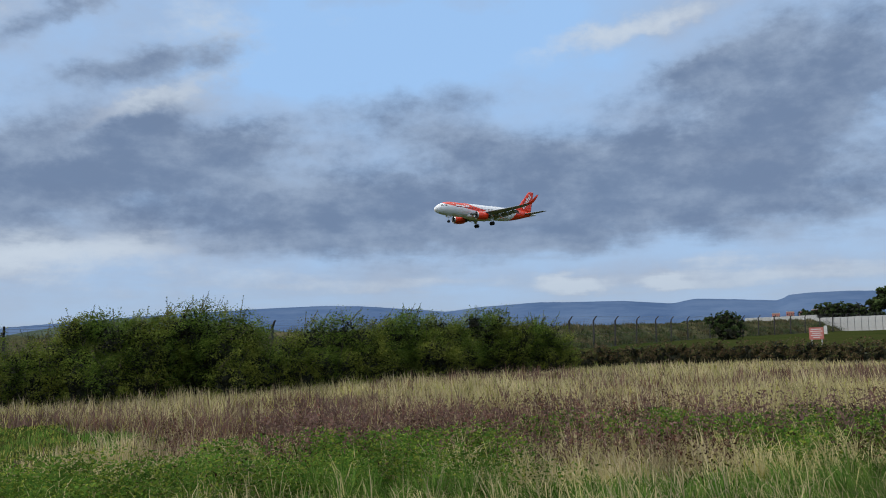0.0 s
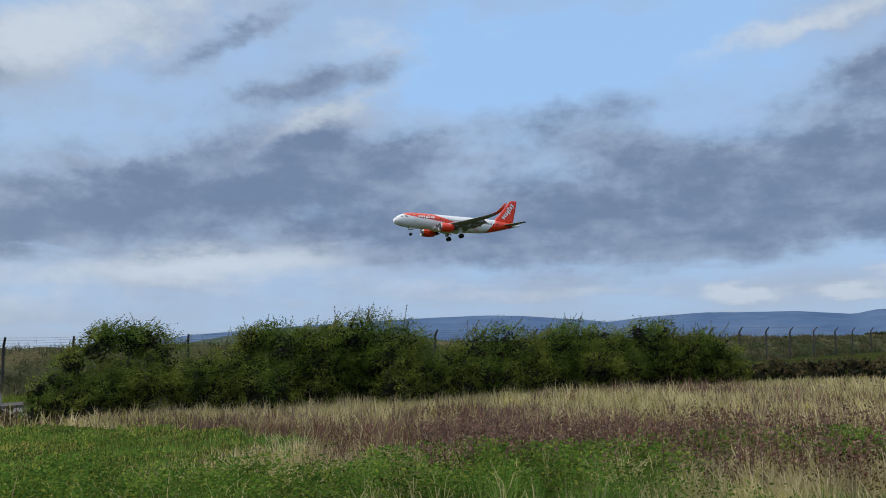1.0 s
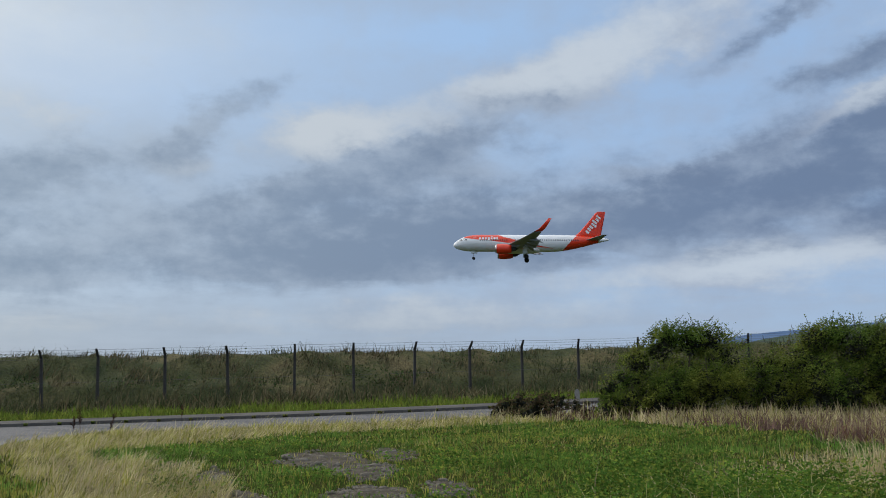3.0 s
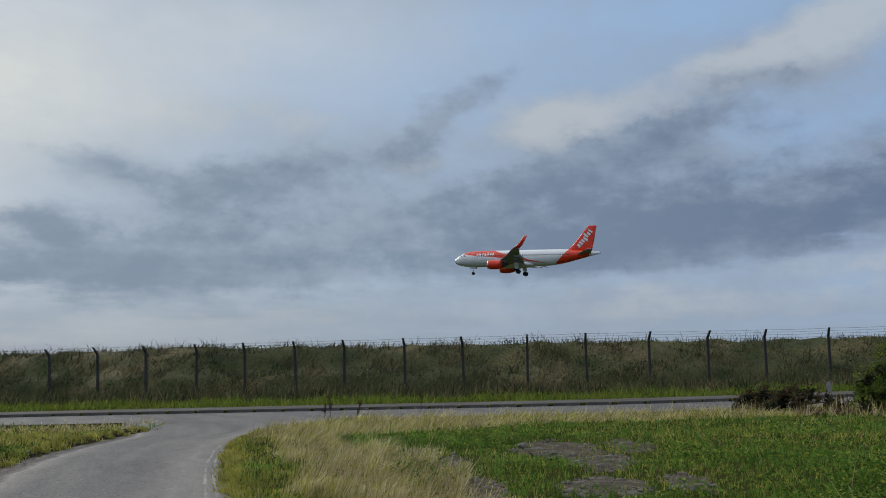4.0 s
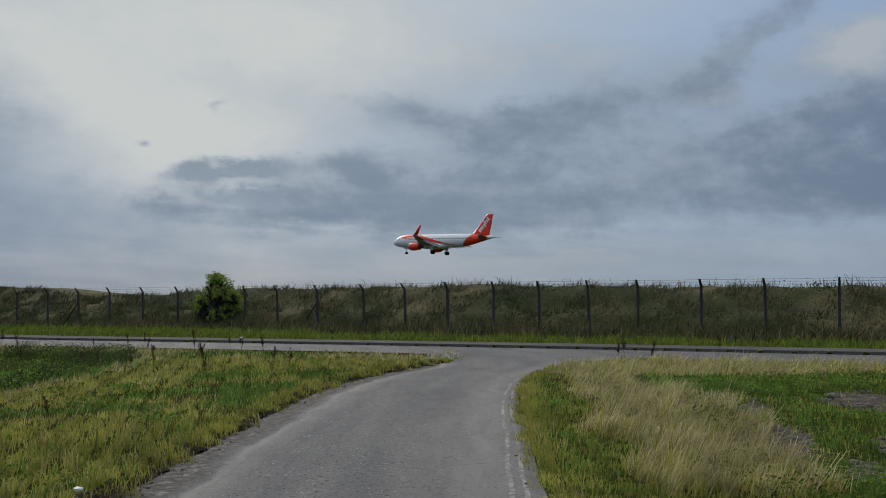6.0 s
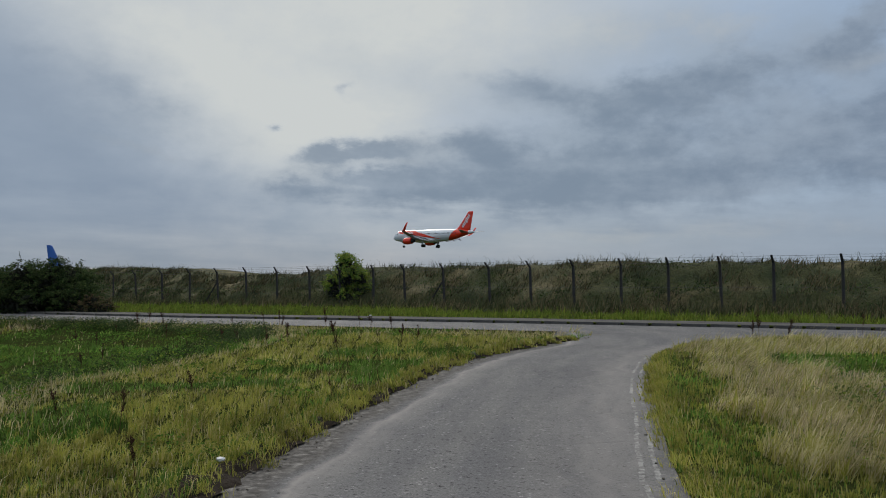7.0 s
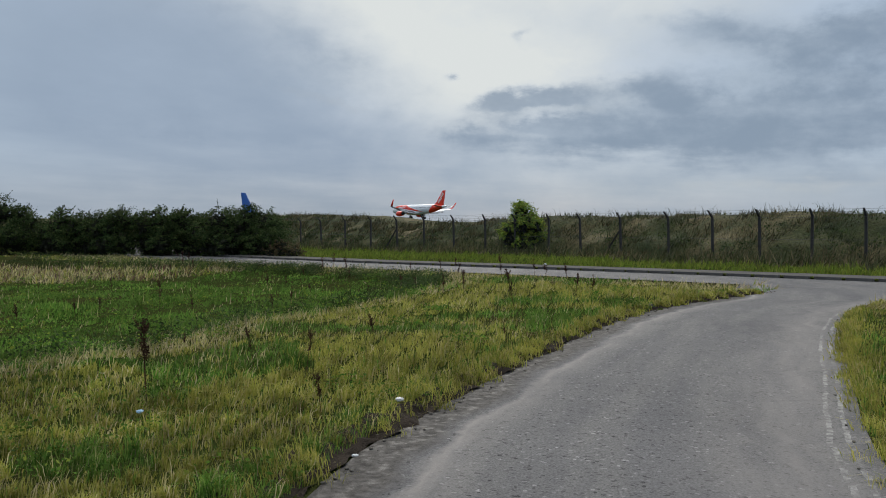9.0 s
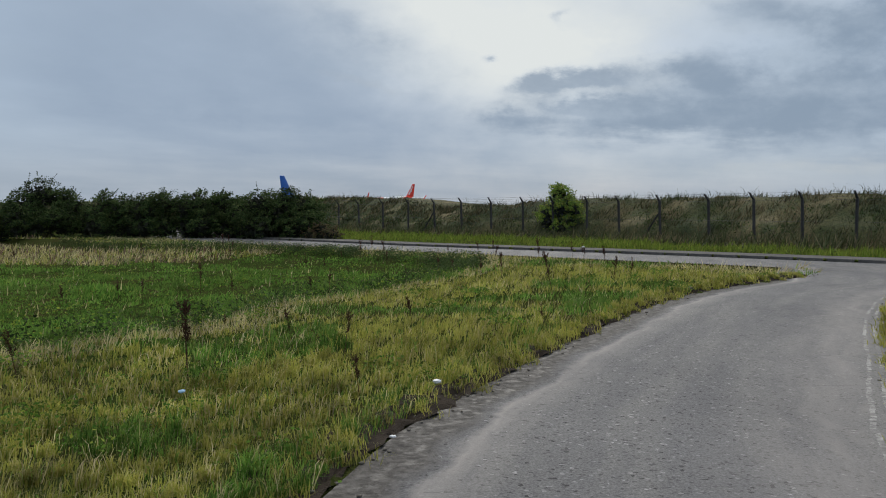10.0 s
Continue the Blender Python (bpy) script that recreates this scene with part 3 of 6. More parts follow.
def build_roads():
    n = 80
    L = LEFT_EDGE[np.linspace(0, len(LEFT_EDGE) - 1, n).astype(int)]
    R = RIGHT_EDGE[np.linspace(0, len(RIGHT_EDGE) - 1, n).astype(int)]
    L[-6:] = np.linspace(L[-7], (-31.2, 6.4), 7)[1:]
    R[-6:] = np.linspace(R[-7], (-25.9, 11.6), 7)[1:]
    me = strip("side_road", L, R, 0.012, 0.012, SIDE_ASPHALT, 24, 0.001)
    width = np.linalg.norm(R - L, axis=1)
    # carries the distance from either margin, for the wear
    u = np.tile(np.arange(25) / 24, n)
    w = np.repeat(width, 25)
    for key, val in (("from_left", u * w), ("from_right", (1 - u) * w)):
        me.data.attributes.new(key, "FLOAT", "POINT").data.foreach_set("value", val.astype(np.float32))
    tagged(me, "grey patched asphalt side road with a muddy edge and worn white line", "road", kind="structure")
    tagged(strip("road", KERB_LINE, ROAD_NEAR, 0.022, 0.016, ASPHALT, 3), "grey asphalt main road along the fence", "road", kind="structure")
    # footway with a stepped kerb
    tagged(strip("pavement", offset(KERB_LINE, 2.1), offset(KERB_LINE, 0.13), 0.13, 0.12, FOOTWAY, 2), "narrow old asphalt footway", "pavement", kind="structure")
    pav = bpy.data.objects["pavement"]
    bm = bmesh.new()
    add_box(bm, -.45, .45, -.065, .065, 0.0, .125, .012)
    me = bpy.data.meshes.new("kerb_stone")
    bm.to_mesh(me)
    bm.free()
    me.materials.append(KERB)
    line = polyline([tuple(p) for p in offset(KERB_LINE, .065)[::4]], 0.905)
    for p, q in zip(line, line[1:]):
        d = q - p
        if np.hypot(*p) > 75:
            continue
        k = new("kerb_stone", me)
        k.parent = pav
        k.matrix_basis = pose(*(p + d / 2), 0.005, 0, 0, math.degrees(math.atan2(d[1], d[0])))
    for a, b in ((-2.25, -2.35), (-.45, -.55)):
        tagged(strip("road_line", offset(KERB_LINE, a), offset(KERB_LINE, b), .027, .027, FAINT), "faint worn road line", "road marking", kind="structure")
    # raw soil scarp under the turf at the road edge
    tagged(strip("soil_scarp", offset(LE_F, .22), offset(LE_F, -.03), .10, .015, SOIL, 5, .03, ragged=.13), "dark bare soil edge below the turf", "soil", kind="structure")


def build_soil_hollow():
    """A trodden hollow of dark soil where the turf has broken away at the road edge."""
    for cx, cy, rx, ry in ((-5.9, -1.75, .75, .16), (-5.0, -1.95, .6, .22), (-7.3, -1.45, .5, .10)):
        bm = bmesh.new()
        bmesh.ops.create_grid(bm, x_segments=22, y_segments=10, size=1)
        for v in bm.verts:
            r = min(1, math.hypot(v.co.x, v.co.y))
            x, y = cx + v.co.x * rx, cy + v.co.y * ry + .1 * v.co.x * rx
            v.co = (x, y, .05 + .09 * (1 - r) + .05 * noise.noise(Vector((x * 9, y * 9, 1))) + .03 * noise.noise(Vector((x * 25, y * 25, 4))) - .09 * r)
        tagged(part("soil_hollow", bm, SOIL, smooth=True), "dark crumbling bare soil at the turf edge", "soil", kind="structure")


FENCE_AZ = [107.2, 105.9, 104.6, 103.1, 101.5, 99.8, 98.1, 96.2, 94.2, 92.3, 90.2, 88.2, 85.7, 82.8, 80.2, 77.5, 74.6, 71.7, 68.6, 65.6, 61.8, 58.1,
            54.1, 50.4, 46.6, 43.1, 39.8, 36.3, 32.6, 29.4, 26.1, 23.0, 19.8, 16.8, 13.8, 10.9, 7.8, 4.6, 1.4, -1.5, -3.9, -6.1, -7.8, -9.3, -10.6, -11.9, -13.1,
            -14.0, -15.0, -16.3, -18.2, -19.1, -20.0, -20.9, -21.7, -22.5, -23.2, -23.9, -24.5, -25.1, -25.6, -26.2, -26.8]


def fence_point(az):
    """Where the bearing az meets the fence's line."""
    d = np.array([-math.sin(radians(az)), math.cos(radians(az))])
    for p, q in zip(FENCE_LINE, FENCE_LINE[1:]):
        e = q - p
        den = d[0] * e[1] - d[1] * e[0]
        if abs(den) < 1e-9:
            continue
        s = (p[0] * e[1] - p[1] * e[0]) / den
        u = (p[0] * d[1] - p[1] * d[0]) / den
        if s > 0 and 0 <= u <= 1:
            return d * s, e / np.linalg.norm(e)
    return None, None


def post_mesh(h=2.55, crank=0.42):
    bm = bmesh.new()
    vs = []
    for x, z, s in ((0, -.3, .072), (0, h, .064), (crank * .8, h + crank, .05)):
        vs.append([bm.verts.new((x + sx * s, sy * s, z)) for sx, sy in ((-1, -1), (1, -1), (1, 1), (-1, 1))])
    for a, b in zip(vs, vs[1:]):
        for k in range(4):
            bm.faces.new((a[k], a[(k + 1) % 4], b[(k + 1) % 4], b[k]))
    bm.faces.new(vs[-1])
    bmesh.ops.recalc_face_normals(bm, faces=bm.faces)
    bmesh.ops.bevel(bm, geom=[e for e in bm.edges if abs((e.verts[0].co - e.verts[1].co).normalized().z) > .5], offset=.012, segments=1, affect="EDGES")
    me = bpy.data.meshes.new("post")
    bm.to_mesh(me)
    bm.free()
    me.materials.append(CONCRETE)
    return me


def build_fence():
    fence = tagged(new("perimeter_fence"), "chain-link airport fence on cranked dark concrete posts", "fence")
    me = post_mesh()
    bm = bmesh.new()
    for s in (-1,):
        add_tube(bm, (.05, s * 1.5, .05), (.02, s * .05, 1.75), .06, .06, 6)
    brace = bpy.data.meshes.new("brace")
    bm.to_mesh(brace)
    bm.free()
    brace.materials.append(CONCRETE)
    tops = []
    rnd = random.Random(4)
    for az in FENCE_AZ:
        p, e = fence_point(az)
        if p is None:
            continue
        ang = math.degrees(math.atan2(e[1], e[0])) + 90  # local +x points to the road side
        ob = new("post", me)
        ob.parent = fence
        m = pose(p[0], p[1], 0, 0, 0, ang) @ pose(0, 0, 0, rnd.uniform(-1.2, 1.2), rnd.uniform(.5, 3.0), rnd.uniform(-4, 4))
        ob.matrix_basis = m
        if az in (85.7, 99.8, -18.2):
            b = new("brace", brace)
            b.parent = fence
            b.matrix_basis = m
        tops.append(m)
    # line wires and barbed strands from post to post
    for x, z in ((.1, .05), (.08, 1.3), (.08, 2.5), (.12, 2.66), (.22, 2.8), (.32, 2.93)):
        bm = bmesh.new()
        for a, b in zip(tops, tops[1:]):
            p, q = a @ Vector((x, 0, z)), b @ Vector((x, 0, z))
            if (p - q).length < 16:
                mid = (p + q) / 2 - Vector((0, 0, .02))
                add_tube(bm, p, mid, .006, .006, 4, False)
                add_tube(bm, mid, q, .006, .006, 4, False)
        part("wire", bm, WIRE, fence, "thin galvanised wire")
    # woven mesh
    v, t = [], []
    for a, b in zip(tops, tops[1:]):
        p, q = np.array(a @ Vector((.09, 0, 0)))[:2], np.array(b @ Vector((.09, 0, 0)))[:2]
        ln = np.linalg.norm(q - p)
        if ln > 16:
            continue
        e = (q - p) / ln
        for s in np.arange(-2.4, ln, .14):
            for sgn in (1, -1):
                s0, s1 = (s, s + 2.4) if sgn > 0 else (s + 2.4, s)
                z0, z1 = .06, 2.5
                lo, hi = min(s0, s1), max(s0, s1)
                c0, c1 = max(lo, 0), min(hi, ln)
                if c1 - c0 < .1:
                    continue
                f = lambda u: z0 + (z1 - z0) * (u - s0) / (s1 - s0)
                i = len(v)
                w = e * .0018
                for u in (c0, c1):
                    P = p + e * u
                    v += [(*(P - w), f(u)), (*(P + w), f(u))]
                t += [(i, i + 1, i + 3), (i, i + 3, i + 2)]
    link_mesh("chain_link", raw_mesh("chain_link", v, t), WIRE, fence, "grey chain-link mesh")


def bank_height(az):
    return float(np.interp(az, [-30, -22, -15, -8, 0, 10, 30, 45, 70, 90, 96, 101, 103.4, 104.6, 106, 109, 120], [1.9, 1.95, 2.0, 2.05, 2.1, 2.25, 2.42, 2.52, 2.72, 2.9, 2.65, 2.2, 2.15, 2.6, 3.15, 3.5, 3.8]))


BANK = []


def build_bank():
    """The grassed embankment behind the fence."""
    base = polyline([tuple(p) for p in FENCE_LINE[::3]], .75)
    prof = [(.6, 0.0), (1.1, .22), (1.6, .36), (2.2, .42), (3.0, .52), (3.6, .64), (4.3, .80), (5.0, .91), (5.8, .97), (7.0, 1.0), (12, .97), (20, .7), (30, 0)]
    rows = []
    for o, f in prof:
        rows.append((offset(base, -o), f))
    bm = bmesh.new()
    grid = []
    for i in range(len(base)):
        az = math.degrees(math.atan2(-base[i][0], base[i][1]))
        hh = bank_height(az)
        col = []
        for line, f in rows:
            x, y = line[i]
            z = hh * f + (noise.noise(Vector((x * .5, y * .5, 0))) * .34 + noise.noise(Vector((x * 1.25, y * 1.25, f * 3))) * .24 + noise.noise(Vector((x * .09, y * .09, 3))) * .15) * (f > .1) - (.05 if f == 0 else 0)
            col.append(bm.verts.new((x, y, z)))
        grid.append(col)
        BANK.append([tuple(v.co) for v in col])
    for a, b in zip(grid, grid[1:]):
        for k in range(len(prof) - 1):
            bm.faces.new((a[k], b[k], b[k + 1], a[k + 1]))
    bmesh.ops.recalc_face_normals(bm, faces=bm.faces)
    if sum(f.normal.z for f in bm.faces) < 0:
        for f in bm.faces:
            f.normal_flip()
    tagged(part("embankment", bm, BANKTURF, smooth=True), "long grassed earth embankment behind the fence", "embankment", kind="structure")


def build_hills():
    def ridge(name, prof, dist, depth, mat, label):
        az = np.linspace(prof[0][0], prof[-1][0], 260)
        el = np.interp(az, [p[0] for p in prof], [p[1] for p in prof])
        bm = bmesh.new()
        rows = []
        for k, f in ((0, 0), (.35, .38), (.7, .75), (1.0, 1.0), (1.15, .5)):
            r = []
            for a, e in zip(az, el):
                d = dist - depth + depth * k
                z = (1.65 + dist * math.tan(radians(e))) * f + (noise.noise(Vector((a * 1.7, k * 4, dist * .01))) * .0016 * dist * (0 < f < 1)) + noise.noise(Vector((a * 3, 1, 2))) * .0003 * dist * (f > 0)
                r.append(bm.verts.new((*at(a, d), z if f else -2)))
            rows.append(r)
        for r, s in zip(rows, rows[1:]):
            for i in range(len(az) - 1):
                bm.faces.new((r[i], r[i + 1], s[i + 1], s[i]))
        bmesh.ops.recalc_face_normals(bm, faces=bm.faces)
        tagged(part(name, bm, mat, smooth=True), label, "hills", kind="structure")
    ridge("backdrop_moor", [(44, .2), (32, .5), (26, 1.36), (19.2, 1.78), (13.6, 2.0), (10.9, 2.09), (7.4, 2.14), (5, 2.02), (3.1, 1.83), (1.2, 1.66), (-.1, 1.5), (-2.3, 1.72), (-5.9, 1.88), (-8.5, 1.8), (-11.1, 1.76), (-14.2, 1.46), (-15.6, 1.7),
                            (-17.5, 1.58), (-20.4, 1.36), (-20.9, 1.66), (-22, 1.74), (-24.1, 1.75), (-27, 1.6), (-33, 1.2), (-45, .3)][::-1], 4300, 900, HILL, "distant moorland ridge tinted blue for haze, with a flat-topped end")
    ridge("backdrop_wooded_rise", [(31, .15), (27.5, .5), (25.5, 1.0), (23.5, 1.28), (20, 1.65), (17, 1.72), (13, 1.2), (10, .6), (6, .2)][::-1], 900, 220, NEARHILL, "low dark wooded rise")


build_ground()
build_roads()
build_soil_hollow()
build_bank()
build_fence()
build_hills()


# ---- the airliner: nose at the origin's front, +x ahead, +y to its port side ----
def livery_material(name, white, colour, rear_only=False):
    m, t, b = nodes_of(name, 0.32, 0.0, 0.5)
    sep = t.nodes.new("ShaderNodeSeparateXYZ")
    t.links.new(t.nodes.new("ShaderNodeTexCoord").outputs["Object"], sep.inputs[0])
    s = math_of(t, "MULTIPLY", sep.outputs[0], -1.0)
    z = sep.outputs[2]
    s40 = math_of(t, "MULTIPLY", s, 1 / 40)

    def edge(stops):
        v = ramp_of(t, s40, [(a / 40, (c + 3) / 6) for a, c in stops])
        return math_of(t, "SUBTRACT", math_of(t, "MULTIPLY", v, 6.0), 3.0)
    upper = edge([(0, 2.9), (10.4, 2.2), (12.5, 1.35), (16.5, .36), (20.5, -.65), (24.6, -1.45)])
    lower = edge([(2.0, 1.75), (2.9, 1.15), (5.5, .75), (9.5, .40), (13, -.05), (16.5, -.55), (20.5, -1.0), (24.6, -1.46)])
    band = math_of(t, "MULTIPLY", math_of(t, "LESS_THAN", z, upper), math_of(t, "GREATER_THAN", z, lower))
    band = math_of(t, "MULTIPLY", band, math_of(t, "MULTIPLY", math_of(t, "LESS_THAN", s, 24.6), math_of(t, "GREATER_THAN", s, 2.2)))
    rear = math_of(t, "MULTIPLY", math_of(t, "GREATER_THAN", s, math_of(t, "ADD", 28.2, math_of(t, "MULTIPLY", z, .9))), math_of(t, "LESS_THAN", s, 35.0))
    f = rear if rear_only else math_of(t, "ADD", band, rear, clamp=True)
    col = mix_of(t, f, white, colour)
    col = mix_of(t, 1.0, col, ramp_of(t, noise_of(t, .7, 5), [(0.3, .93), (0.7, 1.0)]), "MULTIPLY")
    t.links.new(col, b.inputs["Base Color"])
    return m


AIR_WHITE = paint("aircraft_white", (.80, .81, .82))
AIR_ORANGE = paint("aircraft_orange", (.80, .045, .012))
AIR_BLUE = paint("aircraft_blue", (.02, .11, .42))
AIR_GREY = paint("wing_grey", (.30, .31, .33), .45)
AIR_DARK = paint("dark_metal", (.035, .036, .04), .5)
AIR_METAL = worn("bare_metal", (.45, .45, .46), (.62, .62, .63), 2, 40, .3, .9)
TYRE = worn("tyre_rubber", (.012, .012, .012), (.03, .03, .03), 6, 60, .85)
GLASS = paint("cockpit_glass", (.015, .017, .02), .12, .6)
BODY_ORANGE = livery_material("fuselage_livery", (.80, .81, .82), (.80, .045, .012))
BODY_BLUE = livery_material("fuselage_livery_plain", (.80, .81, .82), (.02, .11, .42), True)

STATIONS = [(0, .03, -.52), (.12, .33, -.51), (.4, .64, -.47), (.9, .98, -.40), (1.6, 1.30, -.29), (2.4, 1.57, -.19), (3.4, 1.80, -.09), (4.8, 1.95, -.02), (6.5, 2.0, 0), (12, 2.0, 0), (18, 2.0, 0),
            (23.5, 2.0, 0), (25.5, 1.95, .05), (27.5, 1.80, .17), (29.5, 1.57, .33), (31.5, 1.27, .52), (33.5, .93, .70), (35.2, .62, .82), (36.6, .38, .90), (37.4, .25, .93), (37.57, .12, .93)]


def radius_at(s):
    return float(np.interp(s, [a for a, _, _ in STATIONS], [r for _, r, _ in STATIONS])), float(np.interp(s, [a for a, _, _ in STATIONS], [c for _, _, c in STATIONS]))


def loft(bm, rings, close=True):
    vs = [[bm.verts.new(p) for p in r] for r in rings]
    n = len(vs[0])
    for a, b in zip(vs, vs[1:]):
        for k in range(n):
            bm.faces.new((a[k], a[(k + 1) % n], b[(k + 1) % n], b[k]))
    if close:
        bm.faces.new(vs[0])
        bm.faces.new(vs[-1])
    bmesh.ops.recalc_face_normals(bm, faces=bm.faces)


def foil(le, te, thick, up, n=7):
    """A closed aerofoil ring from leading to trailing edge; up is the thickness direction."""
    le, te, up = Vector(le), Vector(te), Vector(up)
    c = (te - le).length
    top, bot = [], []
    for i in range(n + 1):
        u = (1 - math.cos(math.pi * i / n)) / 2
        h = thick * c * (2.97 * math.sqrt(u) - 1.26 * u - 3.52 * u * u + 2.84 * u ** 3 - 1.02 * u ** 4) * .5 + .006
        p = le.lerp(te, u)
        top.append(p + up * h)
        bot.append(p - up * h * .75)
    return [tuple(p) for p in top + bot[::-1][1:-1]]


def wheel(bm, x, y, z, r, w):
    vs = add_tube(bm, (x, y - w / 2, z), (x, y + w / 2, z), r, r, 18)
    es = {e for v in vs for e in v.link_edges if len(e.link_faces) == 2 and any(len(f.verts) > 4 for f in e.link_faces)}
    bmesh.ops.bevel(bm, geom=list(es), offset=r * .22, segments=2, affect="EDGES")


def on_side(s, a, out=.012):
    """A point on the port skin at s metres from the nose and height a above the axis."""
    r, c = radius_at(s)
    zz = (a - c) / (r * 1.035)
    zz = max(-1, min(1, zz))
    return (-s, math.sqrt(1 - zz * zz) * r + out, a)


def side_panel(bm, s0, s1, a0, a1, port=True, lean=0.0, out=.012):
    pts = [on_side(s0 + lean * 0, a0, out), on_side(s1, a0, out), on_side(s1 + lean, a1, out), on_side(s0 + lean, a1, out)]
    bm.faces.new([bm.verts.new((x, y if port else -y, z)) for x, y, z in pts])


def build_airliner(name, body_mat, tail_mat, tip_mat, engine_mat, label, marks=True, size=1.0):
    ac = tagged(new(name), label, "aeroplane")
    bm = bmesh.new()
    rings = []
    for s, r, c in STATIONS:
        rings.append([(-s, r * math.cos(2 * math.pi * k / 32), c + r * 1.035 * math.sin(2 * math.pi * k / 32)) for k in range(32)])
    loft(bm, rings)
    body = part("fuselage", bm, body_mat, ac, smooth=True)
    bm = bmesh.new()
    loft(bm, [[(-s, w * math.cos(2 * math.pi * k / 20), -1.55 + h * math.sin(2 * math.pi * k / 20)) for k in range(20)] for s, w, h in ((9.8, .3, .2), (11, 1.6, .75), (13, 2.15, .95), (18, 2.2, .98), (20.5, 1.5, .75), (22.5, .3, .3))])
    part("belly_fairing", bm, AIR_WHITE, ac, smooth=True)
    # cockpit panes
    for sgn in (1, -1):
        for s0, s1, a0, a1 in ((1.55, 2.15, .42, .86), (2.2, 2.85, .48, .98), (2.9, 3.4, .55, .95)):
            bm = bmesh.new()
            side_panel(bm, s0, s1, a0, a1, sgn > 0, .12)
            part("cockpit_window", bm, GLASS, body)
        bm = bmesh.new()
        for s in np.arange(6.6, 30.2, .533):
            if not 13.4 < s < 15.0:
                side_panel(bm, s, s + .24, .42, .78, sgn > 0, 0, .015)
        tagged(part("window_row", bm, GLASS, body, "row of small dark cabin windows"), kind="stuff")
        for s0, a0, w, h in ((4.9, -.55, .85, 1.85), (29.9, -.35, .8, 1.8), (13.5, .05, .5, 1.0), (14.5, .05, .5, 1.0)):
            bm = bmesh.new()
            for ds, da, dw, dh in ((0, 0, .06, h), (w, 0, .06, h), (0, 0, w, .06), (0, h, w + .06, .06)):
                side_panel(bm, s0 + ds, s0 + ds + dw, a0 + da, a0 + da + dh, sgn > 0, 0, .014)
            part("door_outline", bm, AIR_WHITE if marks and s0 < 28 and s0 < 12 else AIR_GREY, body)
        if marks:  # the airline's name stands as a row of plain white shapes
            bm = bmesh.new()
            for i, (w, lo, hi) in enumerate(((.62, 0, .55), (.62, 0, .55), (.55, 0, .55), (.62, -.2, .55), (.55, 0, .8), (.62, 0, .55), (.45, 0, .72))):
                s0 = 6.4 + i * .70
                side_panel(bm, s0, s0 + w * .8, .72 + lo, .72 + hi, sgn > 0, 0, .055)
            part("marking", bm, AIR_WHITE, body, "row of plain white shapes")
    # wings, with tips curved up, flaps run out, and track fairings
    for sgn in (1, -1):
        st = [(1.6, 11.2, 18.6, -1.25, .14), (6.4, 14.1, 18.9, -.80, .12), (11.5, 16.9, 20.2, -.22, .11), (15.8, 19.2, 21.2, .42, .10), (16.7, 19.75, 21.5, .62, .10)]
        bm = bmesh.new()
        loft(bm, [foil((-a, sgn * y, z), (-b, sgn * y, z - .1), th, (0, -.08 * sgn, 1)) for y, a, b, z, th in st])
        part("wing", bm, AIR_GREY, ac, smooth=True)
        tip = [(16.7, 19.75, 21.5, .62), (17.15, 20.3, 21.8, .82), (17.45, 21.0, 22.3, 1.25), (17.75, 22.0, 23.0, 2.3), (17.95, 22.95, 23.65, 3.43)]
        if not marks:
            tip = tip[:2]
        bm = bmesh.new()
        loft(bm, [foil((-a, sgn * y, z), (-b, sgn * y, z), .08, (0, -sgn * min(1, .2 + .3 * i), 1 - .22 * i)) for i, (y, a, b, z) in enumerate(tip)])
        part("wing_tip", bm, tip_mat, ac, "upswept wing tip", smooth=True)
        for y0, y1, s0, s1, z0, z1 in ((2.3, 6.2, 18.3, 18.5, -1.55, -1.15), (6.6, 12.2, 18.6, 20.2, -1.12, -.45)):
            bm = bmesh.new()
            loft(bm, [foil((-s, sgn * y, z), (-s - c * .87, sgn * y, z - c * .5), .14, (0, 0, 1), 5) for y, s, z, c in ((y0, s0, z0 + .1, 1.75), (y1, s1, z1 + .1, 1.15))])
            part("flap", bm, AIR_GREY, ac, smooth=True)
        for y, s, z in ((6.5, 17.0, -1.25), (9.0, 17.9, -.95), (11.8, 18.6, -.6)):
            bm = bmesh.new()
            loft(bm, [[(-s - ds, sgn * y + r * math.cos(k * math.pi / 4), z - dz + r * 1.4 * math.sin(k * math.pi / 4)) for k in range(8)] for ds, dz, r in ((0, 0, .04), (.8, .08, .2), (2.0, .25, .2), (3.3, .75, .04))])
            part("flap_fairing", bm, AIR_GREY, ac, smooth=True)
        # engine
        eng = new("engine")
        eng.parent = ac
        y, z = sgn * 5.75, -2.05
        bm = bmesh.new()

        def ring(s, r):
            return [(-s, y + r * math.cos(k * math.pi / 12), z + r * math.sin(k * math.pi / 12)) for k in range(24)]
        loft(bm, [ring(s, r) for s, r in ((10.75, 1.02), (11.3, 1.17), (12.3, 1.2), (13.4, 1.12), (14.4, .92), (14.4, .80), (12.0, .85))], False)
        part("nacelle", bm, engine_mat, eng, smooth=True)
        bm = bmesh.new()
        loft(bm, [ring(s, r) for s, r in ((11.4, .86), (10.9, .9), (10.66, .97), (10.62, 1.0), (10.72, 1.03), (10.9, 1.08))], False)
        part("intake_lip", bm, AIR_METAL, eng, "bare metal intake lip", smooth=True)
        bm = bmesh.new()
        loft(bm, [ring(s, r) for s, r in ((11.4, .88), (11.42, .30), (11.0, .05))], True)
        part("fan", bm, AIR_DARK, eng, smooth=True)
        bm = bmesh.new()
